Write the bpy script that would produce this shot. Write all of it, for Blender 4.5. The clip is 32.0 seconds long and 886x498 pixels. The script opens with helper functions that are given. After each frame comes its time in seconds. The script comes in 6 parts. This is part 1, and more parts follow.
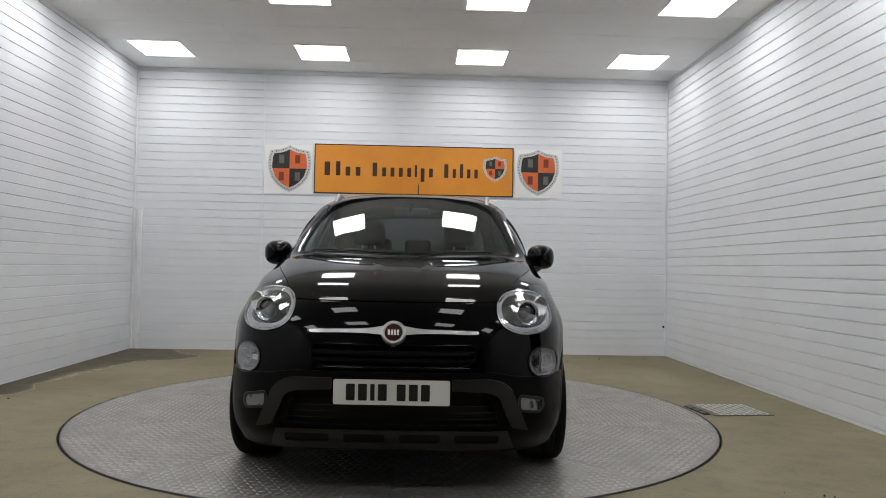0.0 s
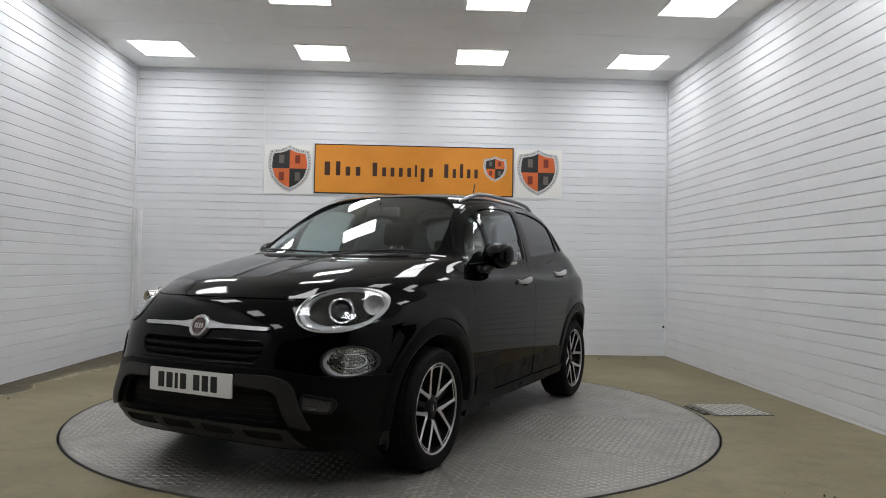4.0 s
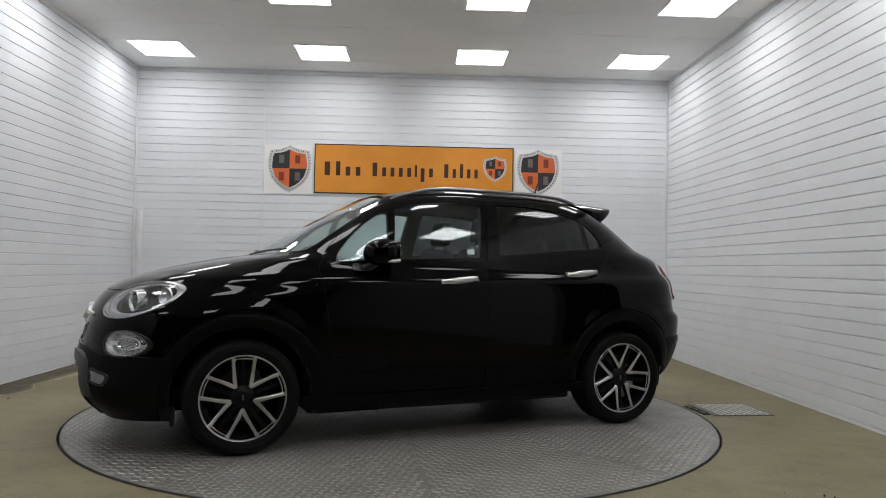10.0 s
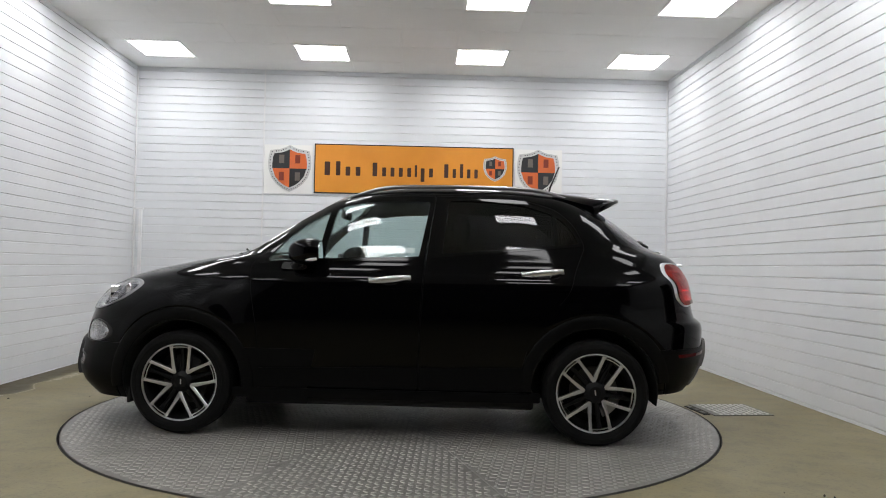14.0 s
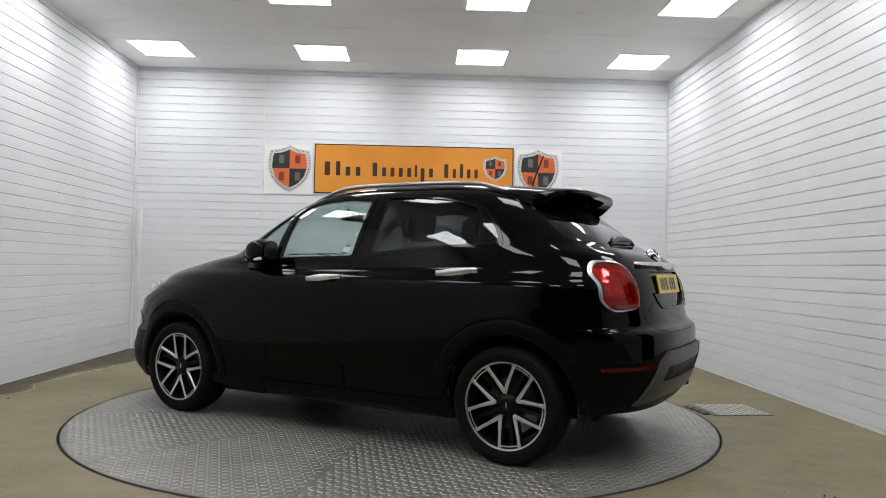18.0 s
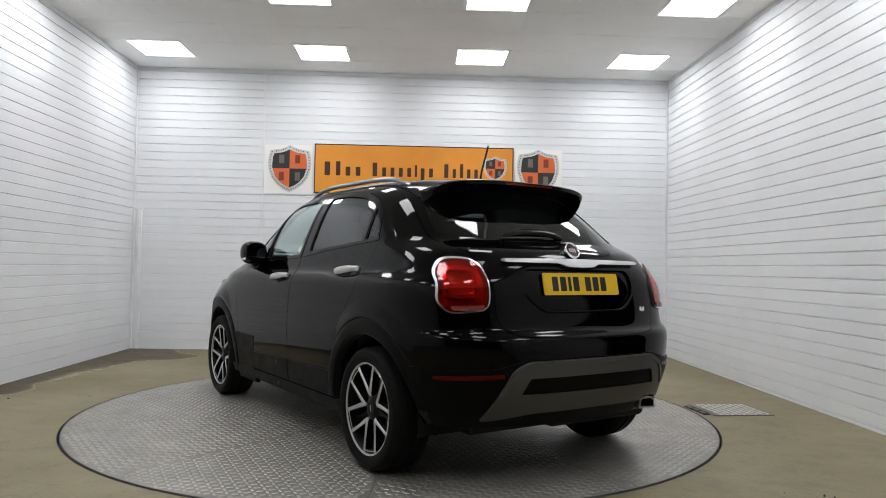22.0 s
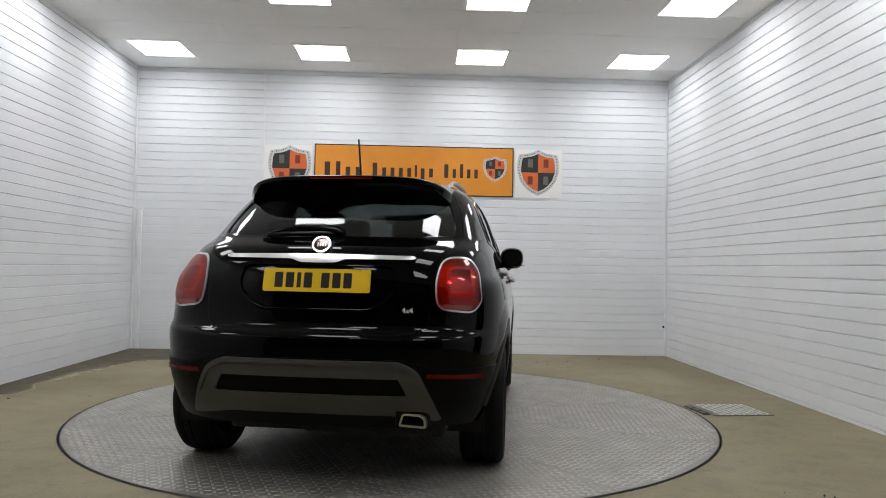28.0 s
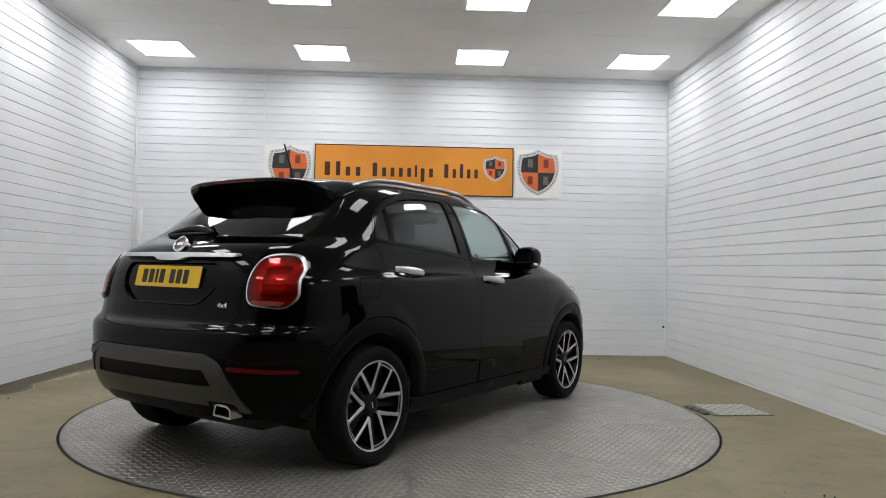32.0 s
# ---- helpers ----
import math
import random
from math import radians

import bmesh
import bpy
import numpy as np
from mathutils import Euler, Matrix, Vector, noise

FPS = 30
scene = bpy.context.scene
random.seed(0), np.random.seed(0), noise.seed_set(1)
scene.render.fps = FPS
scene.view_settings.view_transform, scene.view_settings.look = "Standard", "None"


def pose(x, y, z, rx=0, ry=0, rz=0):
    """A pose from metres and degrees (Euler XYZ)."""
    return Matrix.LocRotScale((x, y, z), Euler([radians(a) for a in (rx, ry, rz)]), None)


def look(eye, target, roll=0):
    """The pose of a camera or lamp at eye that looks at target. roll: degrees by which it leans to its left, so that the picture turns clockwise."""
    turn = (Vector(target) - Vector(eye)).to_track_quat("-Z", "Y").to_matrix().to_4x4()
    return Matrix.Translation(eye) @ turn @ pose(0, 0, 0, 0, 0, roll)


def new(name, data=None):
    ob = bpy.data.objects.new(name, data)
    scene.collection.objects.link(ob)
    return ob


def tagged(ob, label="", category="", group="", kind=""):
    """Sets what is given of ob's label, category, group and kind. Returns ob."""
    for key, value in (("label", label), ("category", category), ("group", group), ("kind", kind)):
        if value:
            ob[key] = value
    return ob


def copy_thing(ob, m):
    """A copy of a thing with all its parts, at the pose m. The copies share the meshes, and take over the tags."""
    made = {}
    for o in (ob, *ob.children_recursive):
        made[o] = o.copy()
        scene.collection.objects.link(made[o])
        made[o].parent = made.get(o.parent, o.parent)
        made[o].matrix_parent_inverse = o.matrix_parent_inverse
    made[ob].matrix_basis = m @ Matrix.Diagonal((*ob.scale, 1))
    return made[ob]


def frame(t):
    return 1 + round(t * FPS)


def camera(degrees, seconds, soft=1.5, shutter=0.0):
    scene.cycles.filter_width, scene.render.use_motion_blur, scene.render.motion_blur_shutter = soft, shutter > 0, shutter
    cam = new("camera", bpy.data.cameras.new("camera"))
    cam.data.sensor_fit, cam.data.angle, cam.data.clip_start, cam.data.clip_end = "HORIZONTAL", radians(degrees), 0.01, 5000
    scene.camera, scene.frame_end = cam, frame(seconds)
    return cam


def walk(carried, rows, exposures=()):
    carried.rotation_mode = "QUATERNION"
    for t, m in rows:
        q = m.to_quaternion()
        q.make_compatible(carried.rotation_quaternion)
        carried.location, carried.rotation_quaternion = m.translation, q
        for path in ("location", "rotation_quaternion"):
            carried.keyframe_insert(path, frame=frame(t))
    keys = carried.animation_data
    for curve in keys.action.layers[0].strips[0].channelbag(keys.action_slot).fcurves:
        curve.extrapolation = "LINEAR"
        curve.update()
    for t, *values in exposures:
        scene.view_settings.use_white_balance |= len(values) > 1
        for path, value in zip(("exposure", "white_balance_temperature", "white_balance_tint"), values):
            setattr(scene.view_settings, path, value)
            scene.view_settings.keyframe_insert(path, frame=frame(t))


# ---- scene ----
cam = camera(63.2, 32.0, soft=1.0)
EYE = Vector((0.121, -5.373, 1.063))
VIEW = look(EYE, EYE + Vector((0.03459, 0.99908, 0.02542)), roll=1.066)
# the camera's own exposure drifts as the car turns
walk(cam, [(0.0, VIEW), (32.0, VIEW)], [(0.0, 0.0), (3.0, 0.0), (7.0, -0.08), (9.0, -0.12), (10.0, -0.06), (11.0, 0.06), (13.0, 0.26), (14.0, 0.29), (17.0, 0.26), (24.0, 0.28), (28.0, 0.16), (32.0, 0.20)])

# the turning of the turntable: degrees at the start and per second
TURN_START, TURN_RATE = -91.715, -6.6622
CAR_OFF = Vector((-0.014, 0.079, 0.0))
CENTRE_Y = 0.025

world = bpy.data.worlds.new("world")
scene.world = world
world.use_nodes = True
world.node_tree.nodes["Background"].inputs[0].default_value = (0.02, 0.02, 0.022, 1)
world.node_tree.nodes["Background"].inputs[1].default_value = 0.2

LIGHT_POWER = 12.0

# room: back wall, side walls, ceiling
XL, XR, YB, YF, HC = -3.40, 3.26, 3.64, -6.4, 3.49
YDARK = -11.0
BOARD = 0.1008
# doorway in the east wall
DOOR_Y0, DOOR_Y1, DOOR_H = -2.20, -1.34, 2.03


# ---------------- materials ----------------
def material(name, color=(0.5, 0.5, 0.5), rough=0.5, metal=0.0, spec=0.5, coat=0.0, trans=0.0, emit=None, ior=1.45):
    m = bpy.data.materials.new(name)
    m.use_nodes = True
    b = m.node_tree.nodes["Principled BSDF"]
    b.inputs["Base Color"].default_value = (*color, 1)
    b.inputs["Roughness"].default_value = rough
    b.inputs["Metallic"].default_value = metal
    b.inputs["Specular IOR Level"].default_value = spec
    b.inputs["Coat Weight"].default_value = coat
    b.inputs["Coat Roughness"].default_value = 0.02
    b.inputs["Transmission Weight"].default_value = trans
    b.inputs["IOR"].default_value = ior
    if emit:
        b.inputs["Emission Color"].default_value = (*emit[0], 1)
        b.inputs["Emission Strength"].default_value = emit[1]
    return m


def link(m, a, ao, b, bi):
    m.node_tree.links.new(a.outputs[ao], b.inputs[bi])


def node(m, kind, **values):
    n = m.node_tree.nodes.new(kind)
    for key, value in values.items():
        if key in n.inputs:
            n.inputs[key].default_value = value
    return n


def bsdf(m):
    return m.node_tree.nodes["Principled BSDF"]


def noise_node(m, scale, detail=4.0, rough=0.55, stretch=(1, 1, 1)):
    tc = node(m, "ShaderNodeTexCoord")
    mp = node(m, "ShaderNodeMapping")
    mp.inputs["Scale"].default_value = stretch
    n = node(m, "ShaderNodeTexNoise", Scale=scale, Detail=detail, Roughness=rough)
    link(m, tc, "Object", mp, "Vector")
    link(m, mp, "Vector", n, "Vector")
    return n


def vary_color(m, scale, a, b, low=0.35, high=0.65, stretch=(1, 1, 1), detail=5.0):
    """Colour that wanders between a and b."""
    n = noise_node(m, scale, detail, stretch=stretch)
    r = node(m, "ShaderNodeValToRGB")
    r.color_ramp.elements[0].position, r.color_ramp.elements[1].position = low, high
    r.color_ramp.elements[0].color, r.color_ramp.elements[1].color = (*a, 1), (*b, 1)
    link(m, n, "Fac", r, "Fac")
    link(m, r, "Color", bsdf(m), "Base Color")
    return r


def vary_rough(m, scale, low, high, stretch=(1, 1, 1)):
    n = noise_node(m, scale, 5.0, stretch=stretch)
    r = node(m, "ShaderNodeMapRange")
    r.inputs["From Min"].default_value, r.inputs["From Max"].default_value = 0.3, 0.7
    r.inputs["To Min"].default_value, r.inputs["To Max"].default_value = low, high
    link(m, n, "Fac", r, "Value")
    link(m, r, "Result", bsdf(m), "Roughness")


def bump(m, scale, strength, distance=0.002, detail=4.0, stretch=(1, 1, 1)):
    n = noise_node(m, scale, detail, stretch=stretch)
    b = node(m, "ShaderNodeBump", Strength=strength, Distance=distance)
    link(m, n, "Fac", b, "Height")
    link(m, b, "Normal", bsdf(m), "Normal")


M = {}
M["pvc"] = material("white_pvc", (0.82, 0.82, 0.84), 0.32, 0.0, 0.24)


def pvc_nodes(m):
    """White plastic: a slight shift of tone from board to board and faint scuffs in world space."""
    geo = node(m, "ShaderNodeNewGeometry")
    info = node(m, "ShaderNodeObjectInfo")
    tone = node(m, "ShaderNodeMapRange")
    tone.inputs["To Min"].default_value, tone.inputs["To Max"].default_value = 0.965, 1.0
    link(m, info, "Random", tone, "Value")
    n = node(m, "ShaderNodeTexNoise", Scale=1.1, Detail=5.0, Roughness=0.6)
    link(m, geo, "Position", n, "Vector")
    r = node(m, "ShaderNodeValToRGB")
    r.color_ramp.elements[0].position, r.color_ramp.elements[1].position = 0.3, 0.6
    r.color_ramp.elements[0].color, r.color_ramp.elements[1].color = (0.725, 0.74, 0.765, 1), (0.772, 0.788, 0.812, 1)
    link(m, n, "Fac", r, "Fac")
    x = node(m, "ShaderNodeVectorMath")
    x.operation = "SCALE"
    link(m, r, "Color", x, 0)
    link(m, tone, "Result", x, "Scale")
    link(m, x, "Vector", bsdf(m), "Base Color")
    n2 = node(m, "ShaderNodeTexNoise", Scale=4.0, Detail=4.0)
    link(m, geo, "Position", n2, "Vector")
    g = node(m, "ShaderNodeMapRange")
    g.inputs["To Min"].default_value, g.inputs["To Max"].default_value = 0.40, 0.56
    link(m, n2, "Fac", g, "Value")
    link(m, g, "Result", bsdf(m), "Roughness")
    # embossed grain along the boards
    st = node(m, "ShaderNodeVectorMath")
    st.operation = "MULTIPLY"
    st.inputs[1].default_value = (5.0, 5.0, 160.0)
    link(m, geo, "Position", st, 0)
    n3 = node(m, "ShaderNodeTexNoise", Scale=1.0, Detail=3.0, Roughness=0.6)
    link(m, st, "Vector", n3, "Vector")
    bp = node(m, "ShaderNodeBump", Strength=0.35, Distance=0.0012)
    link(m, n3, "Fac", bp, "Height")
    link(m, bp, "Normal", bsdf(m), "Normal")


def tone_by_object(m, low, high):
    """Each object of this material a little lighter or darker than the next."""
    sock = bsdf(m).inputs["Base Color"]
    source = sock.links[0].from_socket
    info = node(m, "ShaderNodeObjectInfo")
    tone = node(m, "ShaderNodeMapRange")
    tone.inputs["To Min"].default_value, tone.inputs["To Max"].default_value = low, high
    link(m, info, "Random", tone, "Value")
    x = node(m, "ShaderNodeVectorMath")
    x.operation = "SCALE"
    m.node_tree.links.new(source, x.inputs[0])
    link(m, tone, "Result", x, "Scale")
    m.node_tree.links.new(x.outputs[0], sock)


pvc_nodes(M["pvc"])
M["joint"] = material("dark_joint", (0.70, 0.70, 0.71), 0.7)
M["trunking"] = material("white_trunking", (0.80, 0.80, 0.81), 0.35)
vary_color(M["trunking"], 5.0, (0.74, 0.74, 0.745), (0.82, 0.82, 0.83))
M["tile"] = material("ceiling_tile", (0.78, 0.78, 0.77), 0.85)
vary_color(M["tile"], 0.9, (0.83, 0.83, 0.82), (0.88, 0.88, 0.87))
M["panel"] = material("lit_panel", (0.9, 0.9, 0.9), 0.6, emit=((0.985, 0.985, 1.0), LIGHT_POWER))
M["frame"] = material("white_metal", (0.82, 0.82, 0.82), 0.4)
M["concrete"] = material("concrete", (0.30, 0.27, 0.20), 0.55)


def concrete_nodes(m):
    """Beige power-floated concrete with blotches, specks, and a damp patch along the west wall."""
    n1, n2, n3 = noise_node(m, 0.9, 6.0), noise_node(m, 7.0, 6.0, 0.65), noise_node(m, 60.0, 3.0)

    def ramp(n, stops):
        r = node(m, "ShaderNodeValToRGB")
        e = r.color_ramp.elements
        e[0].position, e[0].color = stops[0][0], (*stops[0][1], 1)
        e[1].position, e[1].color = stops[-1][0], (*stops[-1][1], 1)
        for p, c in stops[1:-1]:
            k = e.new(p)
            k.color = (*c, 1)
        link(m, n, "Fac" if "Fac" in n.outputs else "Result" if "Result" in n.outputs else "Value", r, "Fac")
        return r

    def mix(kind, fac, a, b):
        x = m.node_tree.nodes.new("ShaderNodeMix")
        x.data_type, x.blend_type = "RGBA", kind
        if isinstance(fac, float):
            x.inputs[0].default_value = fac
        else:
            m.node_tree.links.new(fac, x.inputs[0])
        for sock, v in ((x.inputs[6], a), (x.inputs[7], b)):
            if isinstance(v, tuple):
                sock.default_value = (*v, 1)
            else:
                m.node_tree.links.new(v, sock)
        return x.outputs[2]

    def calc(op, a, b=None, c=None):
        x = node(m, "ShaderNodeMath")
        x.operation = op
        for sock, v in zip(x.inputs, (a, b, c)):
            if v is None:
                continue
            if isinstance(v, (int, float)):
                sock.default_value = v
            else:
                m.node_tree.links.new(v, sock)
        return x.outputs[0]
    base = ramp(n1, [(0.32, (0.168, 0.144, 0.079)), (0.5, (0.208, 0.180, 0.103)), (0.68, (0.244, 0.213, 0.130))])
    fine = ramp(n2, [(0.28, (0.66, 0.65, 0.62)), (0.5, (0.98, 0.98, 0.98)), (0.72, (1.12, 1.11, 1.09))])
    speck = ramp(n3, [(0.30, (0.80, 0.79, 0.78)), (0.42, (1.0, 1.0, 1.0)), (0.75, (1.05, 1.05, 1.05))])
    col = mix("MULTIPLY", 1.0, base.outputs[0], fine.outputs[0])
    col = mix("MULTIPLY", 1.0, col, speck.outputs[0])
    # the damp patch: a band along the wall that swells near the back corner, with a pale dried rim
    tc = node(m, "ShaderNodeTexCoord")
    sp = node(m, "ShaderNodeSeparateXYZ")
    link(m, tc, "Object", sp, "Vector")
    x, y = sp.outputs[0], sp.outputs[1]
    w = noise_node(m, 2.2, 5.0, 0.6)
    bell = calc("SUBTRACT", y, 2.95)
    bell = calc("POWER", 2.718, calc("MULTIPLY", calc("MULTIPLY", bell, bell), -3.2))
    limit = calc("ADD", calc("MULTIPLY", bell, 0.66), XL + 0.27)
    limit = calc("ADD", limit, calc("MULTIPLY", calc("SUBTRACT", w.outputs["Fac"], 0.5), 0.75))
    limit = calc("SUBTRACT", limit, calc("MULTIPLY", calc("MAXIMUM", calc("SUBTRACT", -0.1, y), 0.0), 1.2))
    d = calc("SUBTRACT", x, limit)
    wet = calc("SUBTRACT", 1.0, calc("SMOOTH_MIN", calc("MAXIMUM", calc("MULTIPLY_ADD", d, 12.0, 0.5), 0.0), 1.0, 0.1))
    wet = calc("MAXIMUM", wet, 0.0)
    rim = calc("MAXIMUM", calc("SUBTRACT", 1.0, calc("MULTIPLY", calc("ABSOLUTE", calc("SUBTRACT", d, 0.05)), 45.0)), 0.0)
    col = mix("MIX", calc("MULTIPLY", rim, 0.55), col, (0.46, 0.43, 0.36))
    col = mix("MULTIPLY", calc("MULTIPLY", wet, calc("MULTIPLY_ADD", n2.outputs["Fac"], 0.5, 0.62)), col, (0.22, 0.195, 0.12))
    b = bsdf(m)
    m.node_tree.links.new(col, b.inputs["Base Color"])
    rough = calc("SUBTRACT", calc("MULTIPLY_ADD", n2.outputs["Fac"], 0.35, 0.42), calc("MULTIPLY", wet, 0.08))
    m.node_tree.links.new(rough, b.inputs["Roughness"])
    bp = node(m, "ShaderNodeBump", Strength=0.25, Distance=0.003)
    link(m, n2, "Fac", bp, "Height")
    link(m, bp, "Normal", b, "Normal")


concrete_nodes(M["concrete"])
# near-black base colour stands in for the lack of light outside the bay
M["shade_black"] = material("shade_black", (0.012, 0.012, 0.013), 0.9)
M["tread"] = material("tread_plate", (0.40, 0.39, 0.37), 0.4, 0.50)
vary_color(M["tread"], 3.0, (0.220, 0.211, 0.190), (0.288, 0.277, 0.252), 0.3, 0.7)
vary_rough(M["tread"], 9.0, 0.30, 0.46)
tone_by_object(M["tread"], 0.93, 1.06)
M["tread_bar"] = material("tread_bar", (0.52, 0.51, 0.48), 0.3, 0.78)
vary_color(M["tread_bar"], 4.0, (0.32, 0.309, 0.282), (0.46, 0.445, 0.412), 0.3, 0.7)
vary_rough(M["tread_bar"], 2.2, 0.34, 0.52)
M["hatch"] = material("hatch_plate", (0.15, 0.144, 0.13), 0.5, 0.4)
M["hatch_bar"] = material("hatch_bar", (0.52, 0.51, 0.48), 0.36, 0.8)
M["silver_edge"] = material("silver_chain_print", (0.55, 0.55, 0.54), 0.35, 0.3)
M["print_black"] = material("black_print", (0.018, 0.020, 0.022), 0.30)
M["print_orange"] = material("orange_print", (0.62, 0.13, 0.03), 0.32)
M["letter_ink"] = material("dark_brown_letter", (0.045, 0.014, 0.006), 0.4)
M["letter_red"] = material("dark_red_print", (0.20, 0.03, 0.012), 0.4)
M["letter_pale"] = material("pale_print", (0.13, 0.11, 0.095), 0.4)
M["pebble"] = material("grit", (0.08, 0.07, 0.055), 0.9)
M["gap"] = material("black_gap", (0.01, 0.01, 0.01), 0.8)
M["disc"] = material("brake_disc_steel", (0.07, 0.068, 0.066), 0.45, 0.8)
M["caliper"] = material("caliper_grey", (0.05, 0.05, 0.05), 0.5, 0.4)
M["caliper_bright"] = material("cast_caliper", (0.42, 0.42, 0.42), 0.45, 0.6)
M["trim_gloss"] = material("gloss_black_trim", (0.003, 0.003, 0.003), 0.07, 0.0, 0.22)
M["rail"] = material("roof_rail_metal", (0.30, 0.30, 0.305), 0.28, 1.0)
M["badge_red"] = material("badge_red", (0.05, 0.008, 0.010), 0.15, 0.4, 0.5, 1.0)
M["reflector"] = material("lamp_reflector", (0.012, 0.012, 0.013), 0.25, 0.3)
bump(M["reflector"], 38.0, 0.5, 0.008, 1.0)
M["guide"] = material("light_guide", (0.26, 0.263, 0.268), 0.32, 0.25)
bump(M["guide"], 120.0, 0.3, 0.002, 1.0)
M["bowl"] = material("lamp_chrome", (0.58, 0.58, 0.59), 0.26, 0.65)
bump(M["bowl"], 45.0, 0.35, 0.006, 2.0)
M["facet"] = material("faceted_reflector", (0.40, 0.40, 0.41), 0.10, 1.0)
bump(M["facet"], 42.0, 1.0, 0.02, 1.0)
M["eye"] = material("projector_glass", (0.03, 0.03, 0.035), 0.02, 0.0, 0.6, 1.0)
M["fog"] = material("fog_lens", (0.22, 0.22, 0.218), 0.14, 0.8)
bump(M["fog"], 28.0, 0.5, 0.01, 0.0)
M["amber"] = material("smoked_lens", (0.20, 0.05, 0.04), 0.08)
M["red_strip"] = material("reflector_red", (0.085, 0.004, 0.004), 0.22, 0.0, 0.2)
M["red_dark"] = material("brake_light_red", (0.12, 0.005, 0.005), 0.15)
M["mirror"] = material("mirror_glass", (0.85, 0.87, 0.88), 0.01, 1.0)
M["under"] = material("underbody", (0.012, 0.012, 0.012), 0.8)
M["paint"] = material("black_paint", (0.0012, 0.0012, 0.0015), 0.042, 0.0, 0.19)
M["glass"] = material("clear_glass", (0.70, 0.80, 0.79), 0.0, 0.0, 0.5, 0.0, 1.0)
M["tint"] = material("tinted_glass", (0.095, 0.099, 0.103), 0.0, 0.0, 0.5, 0.0, 1.0)
M["privacy"] = material("privacy_glass", (0.10, 0.105, 0.11), 0.0, 0.0, 0.5, 0.0, 1.0)
M["clad"] = material("black_cladding", (0.0028, 0.0028, 0.003), 0.42, 0.0, 0.10)
bump(M["clad"], 700.0, 0.25, 0.0006, 2.0)
vary_rough(M["clad"], 12.0, 0.34, 0.48)
M["trim_black"] = material("satin_black_trim", (0.008, 0.008, 0.008), 0.3)
M["skid"] = material("grey_skid_plastic", (0.064, 0.0605, 0.057), 0.36, 0.15)
M["skid_front"] = material("dark_grey_trim", (0.017, 0.0164, 0.0158), 0.40, 0.0, 0.35)
M["skid_low"] = material("grey_bumper_bar", (0.032, 0.0305, 0.029), 0.42, 0.0, 0.3)
M["chrome"] = material("chrome", (0.66, 0.66, 0.67), 0.10, 1.0)
M["badge_mark"] = material("badge_mark", (0.52, 0.50, 0.50), 0.3, 0.8)
M["satin"] = material("satin_chrome", (0.62, 0.62, 0.63), 0.28, 1.0)
M["rubber"] = material("tyre_rubber", (0.004, 0.004, 0.004), 0.7, 0.0, 0.18)
bump(M["rubber"], 300.0, 0.2, 0.001, 2.0)
M["alloy"] = material("machined_alloy", (0.60, 0.60, 0.61), 0.30, 0.9)
M["rim_dark"] = material("dark_rim_paint", (0.006, 0.006, 0.0065), 0.42, 0.0, 0.2)
M["well"] = material("wheel_well_liner", (0.006, 0.006, 0.006), 0.9)
M["cabin"] = material("cabin_plastic", (0.02, 0.02, 0.021), 0.6)
M["seat"] = material("seat_fabric", (0.014, 0.0135, 0.0135), 0.85)
M["lining"] = material("roof_lining", (0.12, 0.118, 0.112), 0.9)
M["red"] = material("red_lens", (0.72, 0.035, 0.02), 0.0, 0.0, 0.5, 0.0, 1.0)
M["lamp_bowl"] = material("lamp_bowl", (0.48, 0.38, 0.36), 0.22, 0.55)
M["lamp_step"] = material("lamp_step", (0.75, 0.66, 0.62), 0.15, 0.8)
M["lens"] = material("clear_lens", (0.95, 0.96, 0.97), 0.0, 0.0, 0.5, 0.0, 1.0)
M["plate_white"] = material("white_plate", (0.75, 0.75, 0.73), 0.3)
M["plate_yellow"] = material("yellow_plate", (0.75, 0.48, 0.02), 0.3)
M["ink"] = material("black_ink", (0.01, 0.01, 0.01), 0.4)
M["orange"] = material("orange_board", (0.70, 0.27, 0.025), 0.38)
vary_color(M["orange"], 1.5, (0.64, 0.235, 0.018), (0.72, 0.285, 0.028))
M["board_white"] = material("white_board", (0.82, 0.82, 0.80), 0.4)


# ---------------- mesh helpers ----------------
def finish(me, smooth=None):
    if smooth is not None:
        me.polygons.foreach_set("use_smooth", [True] * len(me.polygons))
        me.set_sharp_from_angle(angle=radians(smooth))
    me.update()
    return me


def mesh_of(name, bm, mat, smooth=None):
    me = bpy.data.meshes.new(name)
    bm.to_mesh(me)
    bm.free()
    for m in (mat if isinstance(mat, (list, tuple)) else [mat]):
        me.materials.append(m)
    return finish(me, smooth)


def part(name, bm, mat, parent=None, label="", smooth=None):
    """A bmesh, or a mesh, as one object under a thing or a part."""
    me = bm if isinstance(bm, bpy.types.Mesh) else mesh_of(name, bm, mat, smooth)
    ob = new(name, me)
    if parent is not None:
        ob.parent = parent
    if label:
        ob["label"] = label
    return ob


def add_box(bm, x0, x1, y0, y1, z0, z1, bevel=0.0, seg=2):
    r = bmesh.ops.create_cube(bm, size=1.0, matrix=Matrix.LocRotScale(((x0 + x1) / 2, (y0 + y1) / 2, (z0 + z1) / 2), None, (x1 - x0, y1 - y0, z1 - z0)))
    if bevel:
        edges = list({e for v in r["verts"] for e in v.link_edges})
        bmesh.ops.bevel(bm, geom=edges, offset=bevel, segments=seg, affect="EDGES", profile=0.5)
    return bm


